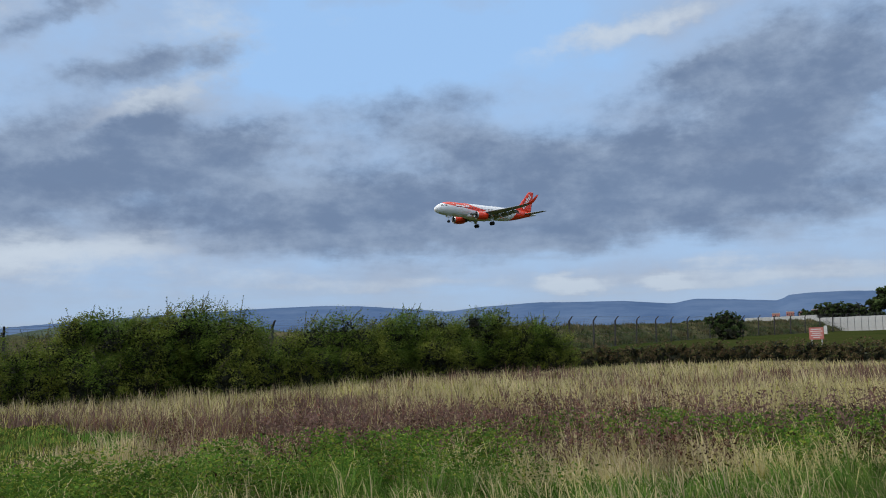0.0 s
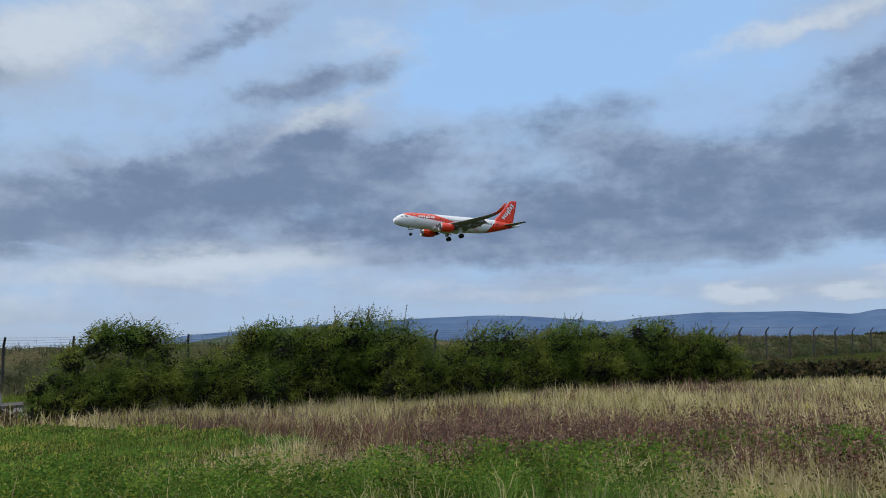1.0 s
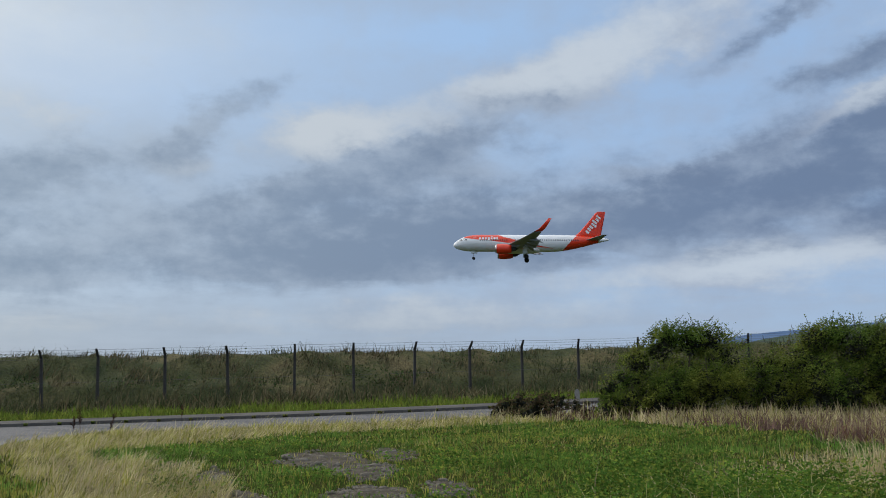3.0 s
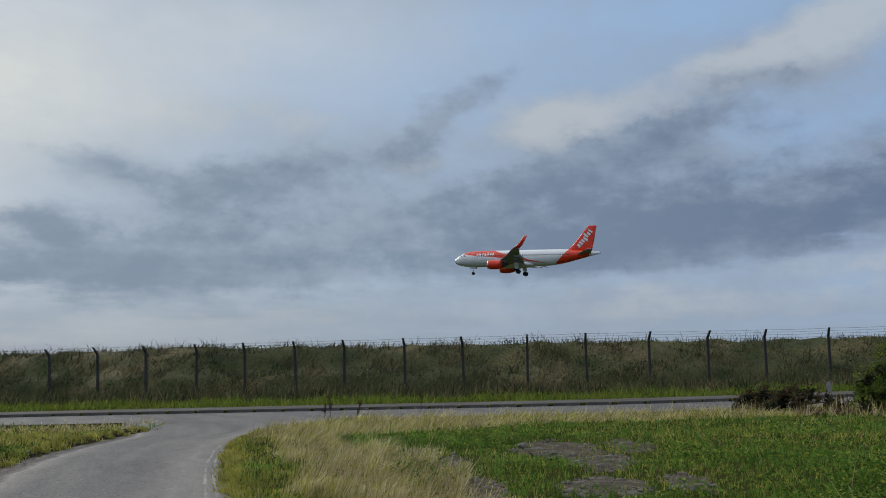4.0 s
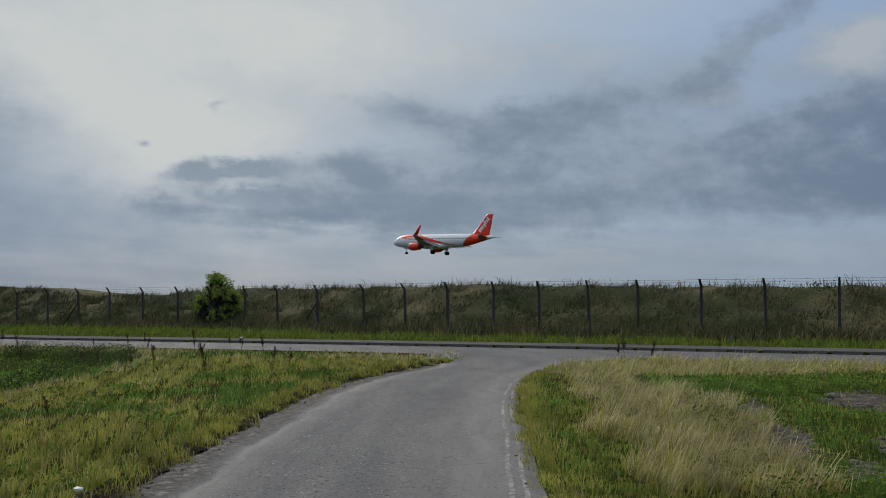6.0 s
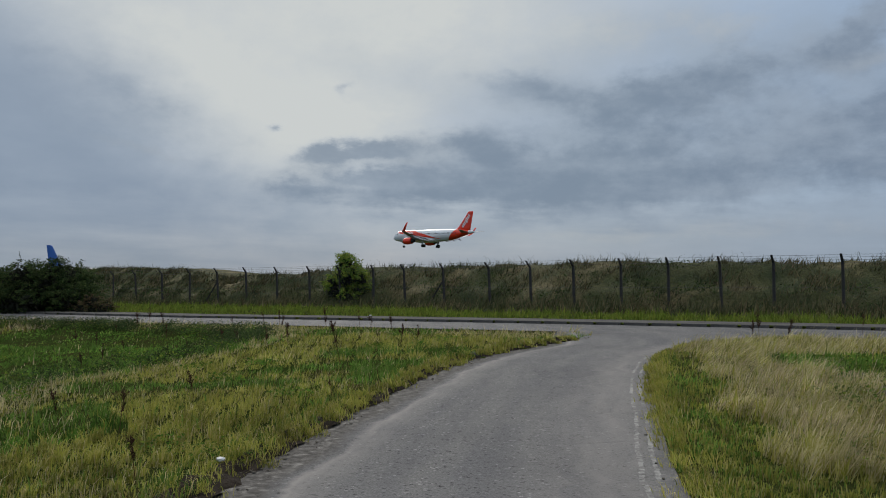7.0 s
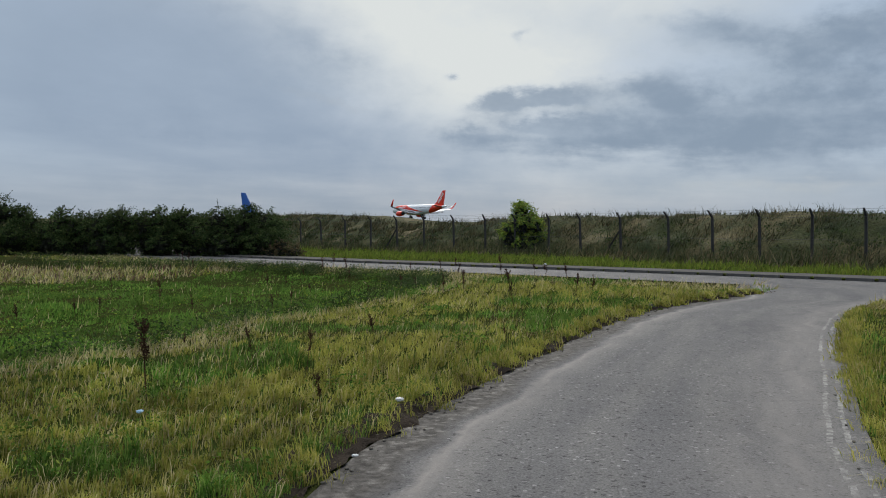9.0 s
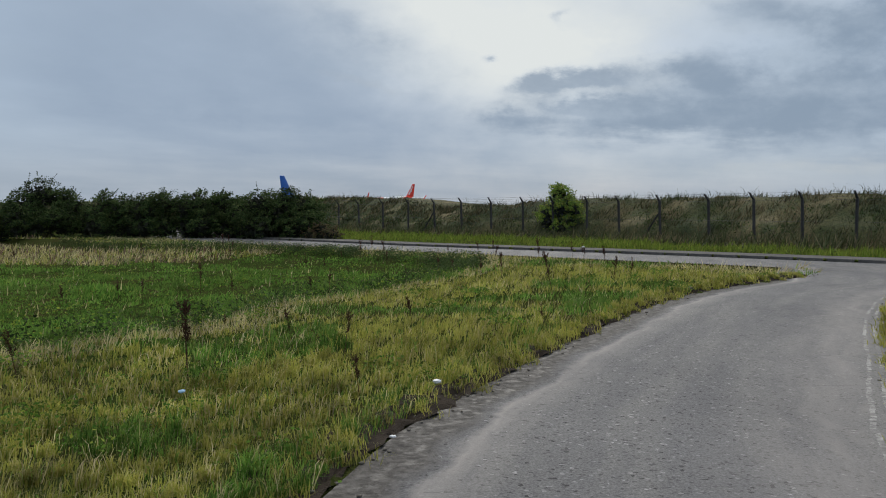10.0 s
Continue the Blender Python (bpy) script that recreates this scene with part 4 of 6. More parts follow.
        loft(bm, [ring(s, r) for s, r in ((13.6, .75), (14.5, .62), (15.5, .45), (15.6, .2), (16.1, .06))], True)
        part("exhaust_cone", bm, AIR_DARK, eng, "dark exhaust cone", smooth=True)
        bm = bmesh.new()
        loft(bm, [foil((-a, y, zz), (-b, y, zz), .07, (0, 1, 0), 5) for a, b, zz in ((12.0, 16.8, -1.0), (12.3, 16.0, -1.5))])
        part("pylon", bm, AIR_GREY, eng)
        # main gear
        gear = new("main_gear")
        gear.parent = ac
        bm = bmesh.new()
        yy = sgn * 3.8
        add_tube(bm, (-17.3, yy * .98, -1.0), (-17.86, yy, -3.7), .17, .12, 10)
        add_tube(bm, (-17.5, yy * .55, -1.3), (-17.75, yy, -2.6), .08, .07, 8)
        add_tube(bm, (-17.86, yy - .6, -3.67), (-17.86, yy + .6, -3.67), .07, .07, 8)
        part("strut", bm, AIR_METAL, gear)
        for o in (-.46, .46):
            bm = bmesh.new()
            wheel(bm, -17.86, yy + o, -3.67, .58, .42)
            part("tyre", bm, TYRE, gear, smooth=True)
        bm = bmesh.new()
        add_box(bm, -18.1, -17.0, yy + sgn * .28, yy + sgn * .33, -3.0, -1.2, .01)
        part("gear_door", bm, AIR_WHITE, gear)
        # tailplane
        bm = bmesh.new()
        loft(bm, [foil((-a, sgn * yv, zv), (-bq, sgn * yv, zv), .1, (0, 0, 1), 6) for yv, a, bq, zv in ((.5, 31.8, 35.4, .72), (3.2, 33.6, 36.0, 1.0), (6.22, 35.5, 36.8, 1.3))])
        part("tailplane", bm, AIR_GREY, ac, smooth=True)
    gear = new("nose_gear")
    gear.parent = ac
    bm = bmesh.new()
    add_tube(bm, (-4.85, 0, -1.5), (-5.02, 0, -3.7), .12, .08, 10)
    add_tube(bm, (-4.2, 0, -1.8), (-4.98, 0, -2.7), .05, .05, 6)
    add_tube(bm, (-5.02, -.3, -3.68), (-5.02, .3, -3.68), .05, .05, 8)
    part("strut", bm, AIR_METAL, gear)
    for o in (-.25, .25):
        bm = bmesh.new()
        wheel(bm, -5.02, o, -3.68, .38, .22)
        part("tyre", bm, TYRE, gear, smooth=True)
        bm = bmesh.new()
        add_box(bm, -5.9, -4.3, o * 1.5 - .02, o * 1.5 + .02, -2.45, -1.85, .01)
        part("gear_door", bm, AIR_WHITE, gear)
    # fin
    bm = bmesh.new()
    loft(bm, [foil((-a, 0, zv), (-bq, 0, zv), th, (0, 1, 0), 6) for zv, a, bq, th in ((1.2, 27.8, 35.6, .05), (2.1, 29.8, 35.7, .09), (3.0, 30.8, 35.9, .1), (5.4, 32.8, 36.35, .1), (7.6, 34.55, 36.75, .1), (7.78, 34.9, 36.7, .07))])
    fin = part("fin", bm, tail_mat, ac, smooth=True)
    if marks:
        for sgn in (1, -1):
            bm = bmesh.new()
            for i, (w, lo, hi) in enumerate(((.62, 0, 1.0), (.62, 0, 1.0), (.56, 0, 1.0), (.62, -.36, 1.0), (.56, 0, 1.4), (.62, 0, 1.0), (.5, 0, 1.3))):
                u, v = Vector((-.72, 0, .88)).normalized(), Vector((.88, 0, .72)).normalized()
                p0 = Vector((-32.3, sgn * .32, 2.3)) + u * (i * .76)
                q = [p0 + v * lo, p0 + u * w * .85 + v * lo, p0 + u * w * .85 + v * hi, p0 + v * hi]
                bm.faces.new([bm.verts.new((x.x - .35, x.y * (1 - .06 * (x.z - 2)), x.z)) for x in q])
            part("marking", bm, AIR_WHITE, fin, "row of plain white shapes")
    bm = bmesh.new()
    loft(bm, [[(-s, .14 * k2, .93 + .14 * k3) for k2, k3 in ((1, 0), (.7, .7), (0, 1), (-.7, .7), (-1, 0), (-.7, -.7), (0, -1), (.7, -.7))] for s in (37.45, 37.66)])
    part("exhaust_pipe", bm, AIR_DARK, ac, "dark tail exhaust")
    return ac


airliner = build_airliner("airliner", BODY_ORANGE, AIR_ORANGE, AIR_ORANGE, AIR_ORANGE, "white and orange twin-engine airliner landing with gear and flaps down")
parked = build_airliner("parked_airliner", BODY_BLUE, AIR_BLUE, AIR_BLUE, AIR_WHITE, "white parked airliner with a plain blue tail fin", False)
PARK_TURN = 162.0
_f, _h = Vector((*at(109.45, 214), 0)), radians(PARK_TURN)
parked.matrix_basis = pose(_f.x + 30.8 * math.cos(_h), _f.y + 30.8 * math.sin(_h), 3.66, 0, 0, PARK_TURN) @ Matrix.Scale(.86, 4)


# ---- vegetation ----
RNG = np.random.default_rng(11)
WIND = np.array([-0.35, 0.95])  # the way the grass leans over the plan


def blade_mesh(name, x, y, z, h, w, lean, full, rng):
    """Blades of grass as loose slivers; full ones bend, the others are single triangles."""
    n = len(x)
    a = rng.uniform(0, 2 * np.pi, n)
    side = np.stack([np.cos(a), np.sin(a)], 1) * w[:, None] / 2
    b = rng.uniform(0, 2 * np.pi, n)
    out = np.stack([np.cos(b), np.sin(b)], 1) * (rng.uniform(0, 1, n) ** 1.15 * 1.25)[:, None] + WIND * lean[:, None]
    base = np.stack([x, y], 1)
    if full:
        mid = base + out * (h * .32)[:, None]
        tip = base + out * (h * 1.0)[:, None]
        zt = z + h * np.clip(1.0 - .35 * np.linalg.norm(out, axis=1), .3, 1)
        v = np.empty((n, 5, 3))
        v[:, 0, :2], v[:, 1, :2] = base - side, base + side
        v[:, 2, :2], v[:, 3, :2] = mid - side * .8, mid + side * .8
        v[:, 4, :2] = tip
        v[:, 0, 2] = v[:, 1, 2] = z - .02
        v[:, 2, 2] = v[:, 3, 2] = z + h * .58
        v[:, 4, 2] = zt
        i = np.arange(n)[:, None] * 5
        t = np.concatenate([i + [0, 1, 3], i + [0, 3, 2], i + [2, 3, 4]], 1).reshape(-1, 3)
    else:
        v = np.empty((n, 3, 3))
        v[:, 0, :2], v[:, 1, :2], v[:, 2, :2] = base - side, base + side, base + out * h[:, None]
        v[:, 0, 2] = v[:, 1, 2] = z - .02
        v[:, 2, 2] = z + h * np.clip(1.05 - .3 * np.linalg.norm(out, axis=1), .4, 1)
        t = np.arange(n * 3).reshape(-1, 3)
    return raw_mesh(name, v.reshape(-1, 3), t)


def patchy(x, y, s, seed):
    """A cheap smooth pattern over the plan, about -1 to 1."""
    r = np.random.default_rng(seed)
    out = np.zeros(len(x))
    for k in range(6):
        f, p, q = s * (1.0 + .7 * k), r.uniform(0, 6.3), r.uniform(0, 6.3)
        th = r.uniform(0, 6.3)
        u, v = x * math.cos(th) + y * math.sin(th), -x * math.sin(th) + y * math.cos(th)
        out += np.sin(u * f + p) * np.sin(v * f * .8 + q) / (1 + .5 * k)
    return np.clip(out, -1, 1)


def scatter(n, az0, az1, d0, d1, rng, power=0.0):
    """Points round the standpoint, thinning with distance."""
    a = np.radians(rng.uniform(az0, az1, n))
    u = rng.uniform(0, 1, n)
    d = d0 * (d1 / d0) ** u if power == 0 else (d0 ** power + u * (d1 ** power - d0 ** power)) ** (1 / power)
    return -d * np.sin(a), d * np.cos(a), d


def gravel_mask(x, y):
    m = np.zeros(len(x), bool)
    for cx, cy, rx, ry in GRAVEL:
        c, s = math.cos(.55), math.sin(.55)
        u, v = (x - cx) * c - (y - cy) * s, (x - cx) * s + (y - cy) * c
        m |= (u / rx) ** 2 + (v / ry) ** 2 < 1 + .5 * np.sin(5 * x) * np.sin(4 * y + 1)
    return m


ROAD_POLY = [tuple(p) for p in offset(LEFT_EDGE, .08)] + [(-27.2, 6.6), (-29.5, 6.3), (-31.8, 4.2), (-27, 10.5), (-25, 12.6)] + [tuple(p) for p in offset(RIGHT_EDGE, -.02)[::-1]]
MAIN_POLY = [tuple(p) for p in offset(KERB_LINE, 2.1)] + [tuple(p) for p in offset(KERB_LINE, -4.5)[::-1]]
FIELD_POLY = [tuple(p) for p in offset(KERB_LINE, -4.5)] + [(40, 60), (60, 0), (40, -60), (-40, -80)]
VERGE_POLY = [tuple(p) for p in offset(KERB_LINE, 2.0)] + [tuple(p) for p in offset(FENCE_LINE, .2)[30:]]


def grass_cover():
    kinds = {k: [] for k in ("lush", "olive", "blond", "dead", "bank", "verge", "weed")}

    def put(kind, x, y, h, w, lean, d):
        kinds[kind].append((x, y, h, w, lean, d))
    x, y, d = scatter(640000, -30, 134, 4.6, 62, RNG)
    ok = ~inside(ROAD_POLY, x, y) & ~inside(MAIN_POLY, x, y) & inside(FIELD_POLY, x, y)
    ok &= ~(gravel_mask(x, y) & (RNG.uniform(0, 1, len(x)) < .8))
    x, y, d = x[ok], y[ok], d[ok]
    # part of the blades gather into tufts
    tuft = (RNG.uniform(0, 1, len(x)) < .6) & (d < 32)
    cell = np.where(d < 14, .30, .55)
    ix, iy = np.floor(x / cell), np.floor(y / cell)
    hx, hy = np.mod(np.sin(ix * 12.99 + iy * 78.23) * 43758.5, 1), np.mod(np.sin(ix * 39.35 + iy * 11.13) * 24634.6, 1)
    cx, cy = (ix + .2 + .6 * hx) * cell, (iy + .2 + .6 * hy) * cell
    pull = np.where(d < 14, .42, .68)
    nx, ny = np.where(tuft, cx + (x - cx) * pull, x), np.where(tuft, cy + (y - cy) * pull, y)
    bad = inside(ROAD_POLY, nx, ny)
    x, y = np.where(bad, x, nx), np.where(bad, y, ny)
    tall_tuft = np.where(tuft, .7 + .9 * np.mod(hx * 7.7 + hy * 3.1, 1), .75)
    n = len(x)
    az = np.degrees(np.arctan2(-x, y))
    u = RNG.uniform(0, 1, n)
    q1, q2 = patchy(x, y, .6, 31), patchy(x, y, .7, 32)
    tri, low, mead = inside(TRIANGLE, x, y), inside(LOW_FIELD, x + .5 * q1, y + .5 * q2), inside(MEADOW, x + 1.6 * q1, y + 1.4 * q2)
    nr = near_line(RIGHT_EDGE[::2], x, y)
    nk = near_line(ROAD_NEAR[::2], x, y)
    ne = near_line(LEFT_EDGE[::2], x, y)
    nd = near_line(DITCH[::2], x, y)
    p1, p2 = patchy(x, y, .35, 1), patchy(x, y, 1.1, 2)
    w0 = np.clip(.00075 * d, .0045, .05) * np.where(d < 12, RNG.uniform(.8, 2.0, n), 1)
    jit = RNG.uniform(.5, 1.25, n) * tall_tuft
    # lower field beyond the ditch bank: lush, rank and weedy toward the hedge
    m = low
    far = m & (d > 40 + 3 * p1)
    lush = m & (u < .985) & ~(far & (u < .75))
    put("lush", x[lush], y[lush], (.095 * jit * (1 + .8 * p2))[lush], w0[lush] * 1.7, .1 + 0 * x[lush], d[lush])
    o = far & ~lush & (u < .3)
    put("olive", x[o], y[o], (.30 * jit)[o], w0[o], .2 + 0 * x[o], d[o])
    o2 = far & ~lush & ~o & (u < .45)
    put("dead", x[o2], y[o2], (.45 * jit)[o2], w0[o2], .1 + 0 * x[o2], d[o2])
    r = m & ~lush & ~o & ~o2
    put("blond", x[r], y[r], (np.where(far, .42, .20) * jit)[r], w0[r], .25 + 0 * x[r], d[r])
    # triangle beside the road: olive and straw
    m = tri & ~low
    clump = (patchy(x, y, .55, 77) > .42) & (nd > .5)
    g = m & ((u < np.where(clump, .88, .05)) | ((ne < .5) & (u < .45)))
    put("lush", x[g], y[g], (.11 * jit * (1 + .4 * p2))[g], w0[g], .1 + 0 * x[g], d[g])
    b = m & ~g & ((u > .955) | ((nk < 3.5) & (u > .6)) | ((nd < .9) & (u > .6)))
    put("blond", x[b], y[b], (np.where((az > 96) & (nk < 4), .36, .17) * jit)[b], w0[b] * .7, .3 + 0 * x[b], d[b])
    o = m & ~g & ~b
    put("olive", x[o], y[o], (.095 * jit * (1.1 + .4 * p1))[o], w0[o], .15 + 0 * x[o], d[o])
    # far side of the road
    rest = ~tri & ~low
    tall = rest & (((nr > 1.1 + .5 * p2) & (nr < 3.3 + 1.2 * p1) & (x < -7) & (az > 40)) | ((nk < 3.2) & (x < -16) & (y > 8)) | ((x < -19) & (y < 14))) & ~mead & ~gravel_mask(x, y)
    b = tall & (u < .48)
    put("blond", x[b], y[b], (.33 * jit)[b], w0[b] * .8, 1.15 + 0 * x[b], d[b])
    g = tall & ~b
    put("olive", x[g], y[g], (.22 * jit)[g], w0[g], .4 + 0 * x[g], d[g])
    m = mead & rest & ~tall
    near = np.clip((d - 9) / 6, 0, 1)
    band = patchy(x * .55, y * 1.5, .32, 5) + .25 * p2
    brown = (band > np.where(d > 24, .35, np.where(az > 4, -.12, .55))) & (d > 11.5)
    db = m & (u < np.where(brown, .72, .07) * near)
    put("dead", x[db], y[db], (.38 * jit)[db], w0[db] * 1.0, .12 + 0 * x[db], d[db])
    bb = m & ~db & (u < np.where(brown, np.where(az > 8, .84, .93), .80))
    put("blond", x[bb], y[bb], (.36 * jit)[bb], w0[bb], .22 + 0 * x[bb], d[bb])
    gg = m & ~db & ~bb
    put("olive", x[gg], y[gg], (.26 * jit)[gg], w0[gg] * 1.3, .2 + 0 * x[gg], d[gg])
    m = rest & ~tall & ~mead
    rank = m & (((az < 21 + 4 * p1) & (d < 20)) | ((az < 36) & (d < 10.5 + 1.2 * p2)))
    g = rank & (u < np.where(d < 9.7, .90, np.where(az < 3, .30, np.where(az < 14, .78, .95))))
    put("lush", x[g], y[g], (np.where(az < 12, .22, .12) * jit * (1 + .5 * p2))[g], w0[g] * 1.1, .3 + 0 * x[g], d[g])
    b = rank & ~g
    put("blond", x[b], y[b], (.38 * jit)[b], w0[b], .4 + 0 * x[b], d[b])
    lawn = m & ~rank
    o = lawn & ((u > .70 - .2 * p1) | (nr < 2.2) & (u > .4))
    put("olive", x[o], y[o], (.10 * jit)[o], w0[o], .15 + 0 * x[o], d[o])
    l = lawn & ~o
    put("lush", x[l], y[l], (.085 * jit * (1.1 + .6 * p2))[l], w0[l], .1 + 0 * x[l], d[l])
    names = {"lush": ("lush_grass", LUSH, "lush green rough grass"), "olive": ("olive_grass", OLIVE, "olive and yellowing verge grass"),
             "blond": ("dry_grass", BLOND, "tall blond dry grass bent by wind"), "dead": ("dead_weeds", DEAD, "brown dead willowherb and dock stems")}
    for k, (nm, mat, lab) in names.items():
        c = [np.concatenate(v) for v in zip(*kinds[k])]
        x, y, h, w, lean, d = c
        z = height(x, y)
        for sel, full in ((d < 16, True), (d >= 16, False)):
            if sel.sum():
                me = blade_mesh(nm, x[sel], y[sel], z[sel], h[sel], w[sel] * (1.0 if full else 1.75), lean[sel], full, RNG)
                tagged(link_mesh(nm, me, mat), lab + (" close by" if full else " farther off"), "grass", kind="stuff")
    # tufts that hang over the broken turf edge of the side road
    m = 760
    k, j = RNG.integers(0, len(LE_F) - 1, m // 2), RNG.integers(0, len(RE_F) - 1, m // 2)
    q = np.concatenate([offset(LE_F, .13)[k], offset(RE_F, -.07)[j]]) + RNG.normal(0, .09, (m, 2))
    c = RNG.integers(14, 46, m)
    x, y = np.repeat(q[:, 0], c), np.repeat(q[:, 1], c)
    x, y = x + RNG.normal(0, .06, len(x)), y + RNG.normal(0, .05, len(x))
    d = np.hypot(x, y)
    s = (d < 40) & (d > 4.5)
    x, y, d = x[s], y[s], d[s]
    me = blade_mesh("edge_tufts", x, y, height(x, y), RNG.uniform(.07, .20, len(x)), np.clip(.0009 * d, .006, .03), -.25 + 0 * x, True, RNG)
    tagged(link_mesh("edge_tufts", me, OLIVE), "yellow-green grass tufts over the broken turf edge", "grass", kind="stuff")
    # verge between footway and fence
    x, y, d = scatter(130000, -5, 125, 28, 90, RNG, 1.0)
    s = inside(VERGE_POLY, x, y)
    x, y, d = x[s], y[s], d[s]
    nf = near_line(FENCE_LINE[::2], x, y)
    far = nf > 6.4 + 1.0 * patchy(x, y, .5, 61)
    nn = far.sum()
    hv = RNG.uniform(.16, .40, nn) * (1 + .5 * patchy(x[far], y[far], .8, 62))
    me = blade_mesh("verge_grass", x[far], y[far], 0.0 * x[far], hv, .06 + 0 * x[far], .1 + 0 * x[far], False, RNG)
    tagged(link_mesh("verge_grass", me, VERGE), "bright green mown roadside verge", "grass", kind="stuff")
    # rank growth at the foot of the fence
    foot = ~far & (nf > .3)
    nn = foot.sum()
    hv = RNG.uniform(.3, .85, nn) * (1 + .4 * patchy(x[foot], y[foot], .7, 63))
    me = blade_mesh("rank_grass", x[foot], y[foot], 0.0 * x[foot], hv, .09 + 0 * x[foot], .25 + 0 * x[foot], False, RNG)
    tagged(link_mesh("rank_grass", me, BANKGRASS), "rank unmown grass at the foot of the fence", "grass", kind="stuff")


def bank_cover():
    """Rank grass over the embankment and reeds along its crest."""
    B = np.array(BANK)
    n = 170000
    i = RNG.uniform(0, len(B) - 1.01, n)
    k = RNG.uniform(0, 9.2, n)
    i0, k0 = i.astype(int), k.astype(int)
    fi, fk = (i - i0)[:, None], (k - k0)[:, None]
    P = (B[i0, k0] * (1 - fi) + B[i0 + 1, k0] * fi) * (1 - fk) + (B[i0, k0 + 1] * (1 - fi) + B[i0 + 1, k0 + 1] * fi) * fk
    d = np.hypot(P[:, 0], P[:, 1])
    az = np.degrees(np.arctan2(-P[:, 0], P[:, 1]))
    s = (d < 170) & (az > -30) & (az < 135)
    P, d, k = P[s], d[s], k[s]
    tuft = patchy(P[:, 0], P[:, 1], 1.1, 9)
    s = RNG.uniform(-1, .6, len(P)) < tuft
    P, d, tuft = P[s], d[s], tuft[s]
    h = RNG.uniform(.14, .46, len(P)) * (1 + .5 * tuft)
    me = blade_mesh("bank_grass", P[:, 0], P[:, 1], P[:, 2], h, np.clip(.0012 * d, .04, .16), .5 + 0 * d, False, RNG)
    tagged(link_mesh("bank_grass", me, BANKGRASS), "rank dull green and straw grass on the embankment", "grass", kind="stuff")
    # crest: thin reeds against the sky, in bunches
    n = 7000
    i = RNG.uniform(0, len(B) - 1.01, n)
    i0 = i.astype(int)
    fi = (i - i0)[:, None]
    kk = RNG.integers(7, 10, n)
    P = B[i0, kk] * (1 - fi) + B[i0 + 1, kk] * fi
    P[:, :2] += RNG.normal(0, .5, (n, 2))
    d = np.hypot(P[:, 0], P[:, 1])
    s = (d < 120) & (patchy(P[:, 0], P[:, 1], .6, 12) > -.25)
    P, d = P[s], d[s]
    me = blade_mesh("reeds", P[:, 0], P[:, 1], P[:, 2], RNG.uniform(.3, 1.05, len(P)), .022 + 0 * d, -.45 + 0 * d, True, RNG)
    tagged(link_mesh("reeds", me, BANKGRASS), "tall seeding grasses along the embankment crest", "grass", kind="stuff")
    # dark scrub in hollows of the bank
    x, y, z = [], [], []
    for j in range(330):
        q = B[RNG.integers(len(B) // 8, len(B) - len(B) // 16), RNG.choice([0, 1, 2, 3, 4, 5, 6, 7], p=[.24, .22, .18, .12, .1, .06, .05, .03])]
        m = 110
        x.append(q[0] + RNG.normal(0, .7, m)), y.append(q[1] + RNG.normal(0, .7, m)), z.append(q[2] + RNG.uniform(-.1, .55, m))
    x, y, z = np.concatenate(x), np.concatenate(y), np.concatenate(z)
    me = leaf_mesh("bank_scrub", np.stack([x, y, z], 1), .14, RNG)
    tagged(link_mesh("bank_scrub", me, DARKHAW), "dark low scrub at the foot of the embankment", "scrub", kind="stuff")


def leaf_mesh(name, P, size, rng, squash=1.0):
    """Leaves as loose diamonds of two triangles, turned all ways."""
    n = len(P)
    a = rng.normal(size=(n, 3))
    a[:, 2] *= squash
    a /= np.linalg.norm(a, axis=1)[:, None]
    b = rng.normal(size=(n, 3))
    b -= a * (a * b).sum(1)[:, None]
    b /= np.linalg.norm(b, axis=1)[:, None]
    s = (size * rng.uniform(.6, 1.3, n))[:, None]
    v = np.stack([P - a * s * .5, P + b * s * .28, P + a * s * .5, P - b * s * .28], 1)
    i = np.arange(n)[:, None] * 4
    return raw_mesh(name, v.reshape(-1, 3), np.concatenate([i + [0, 1, 2], i + [0, 2, 3]], 1).reshape(-1, 3))


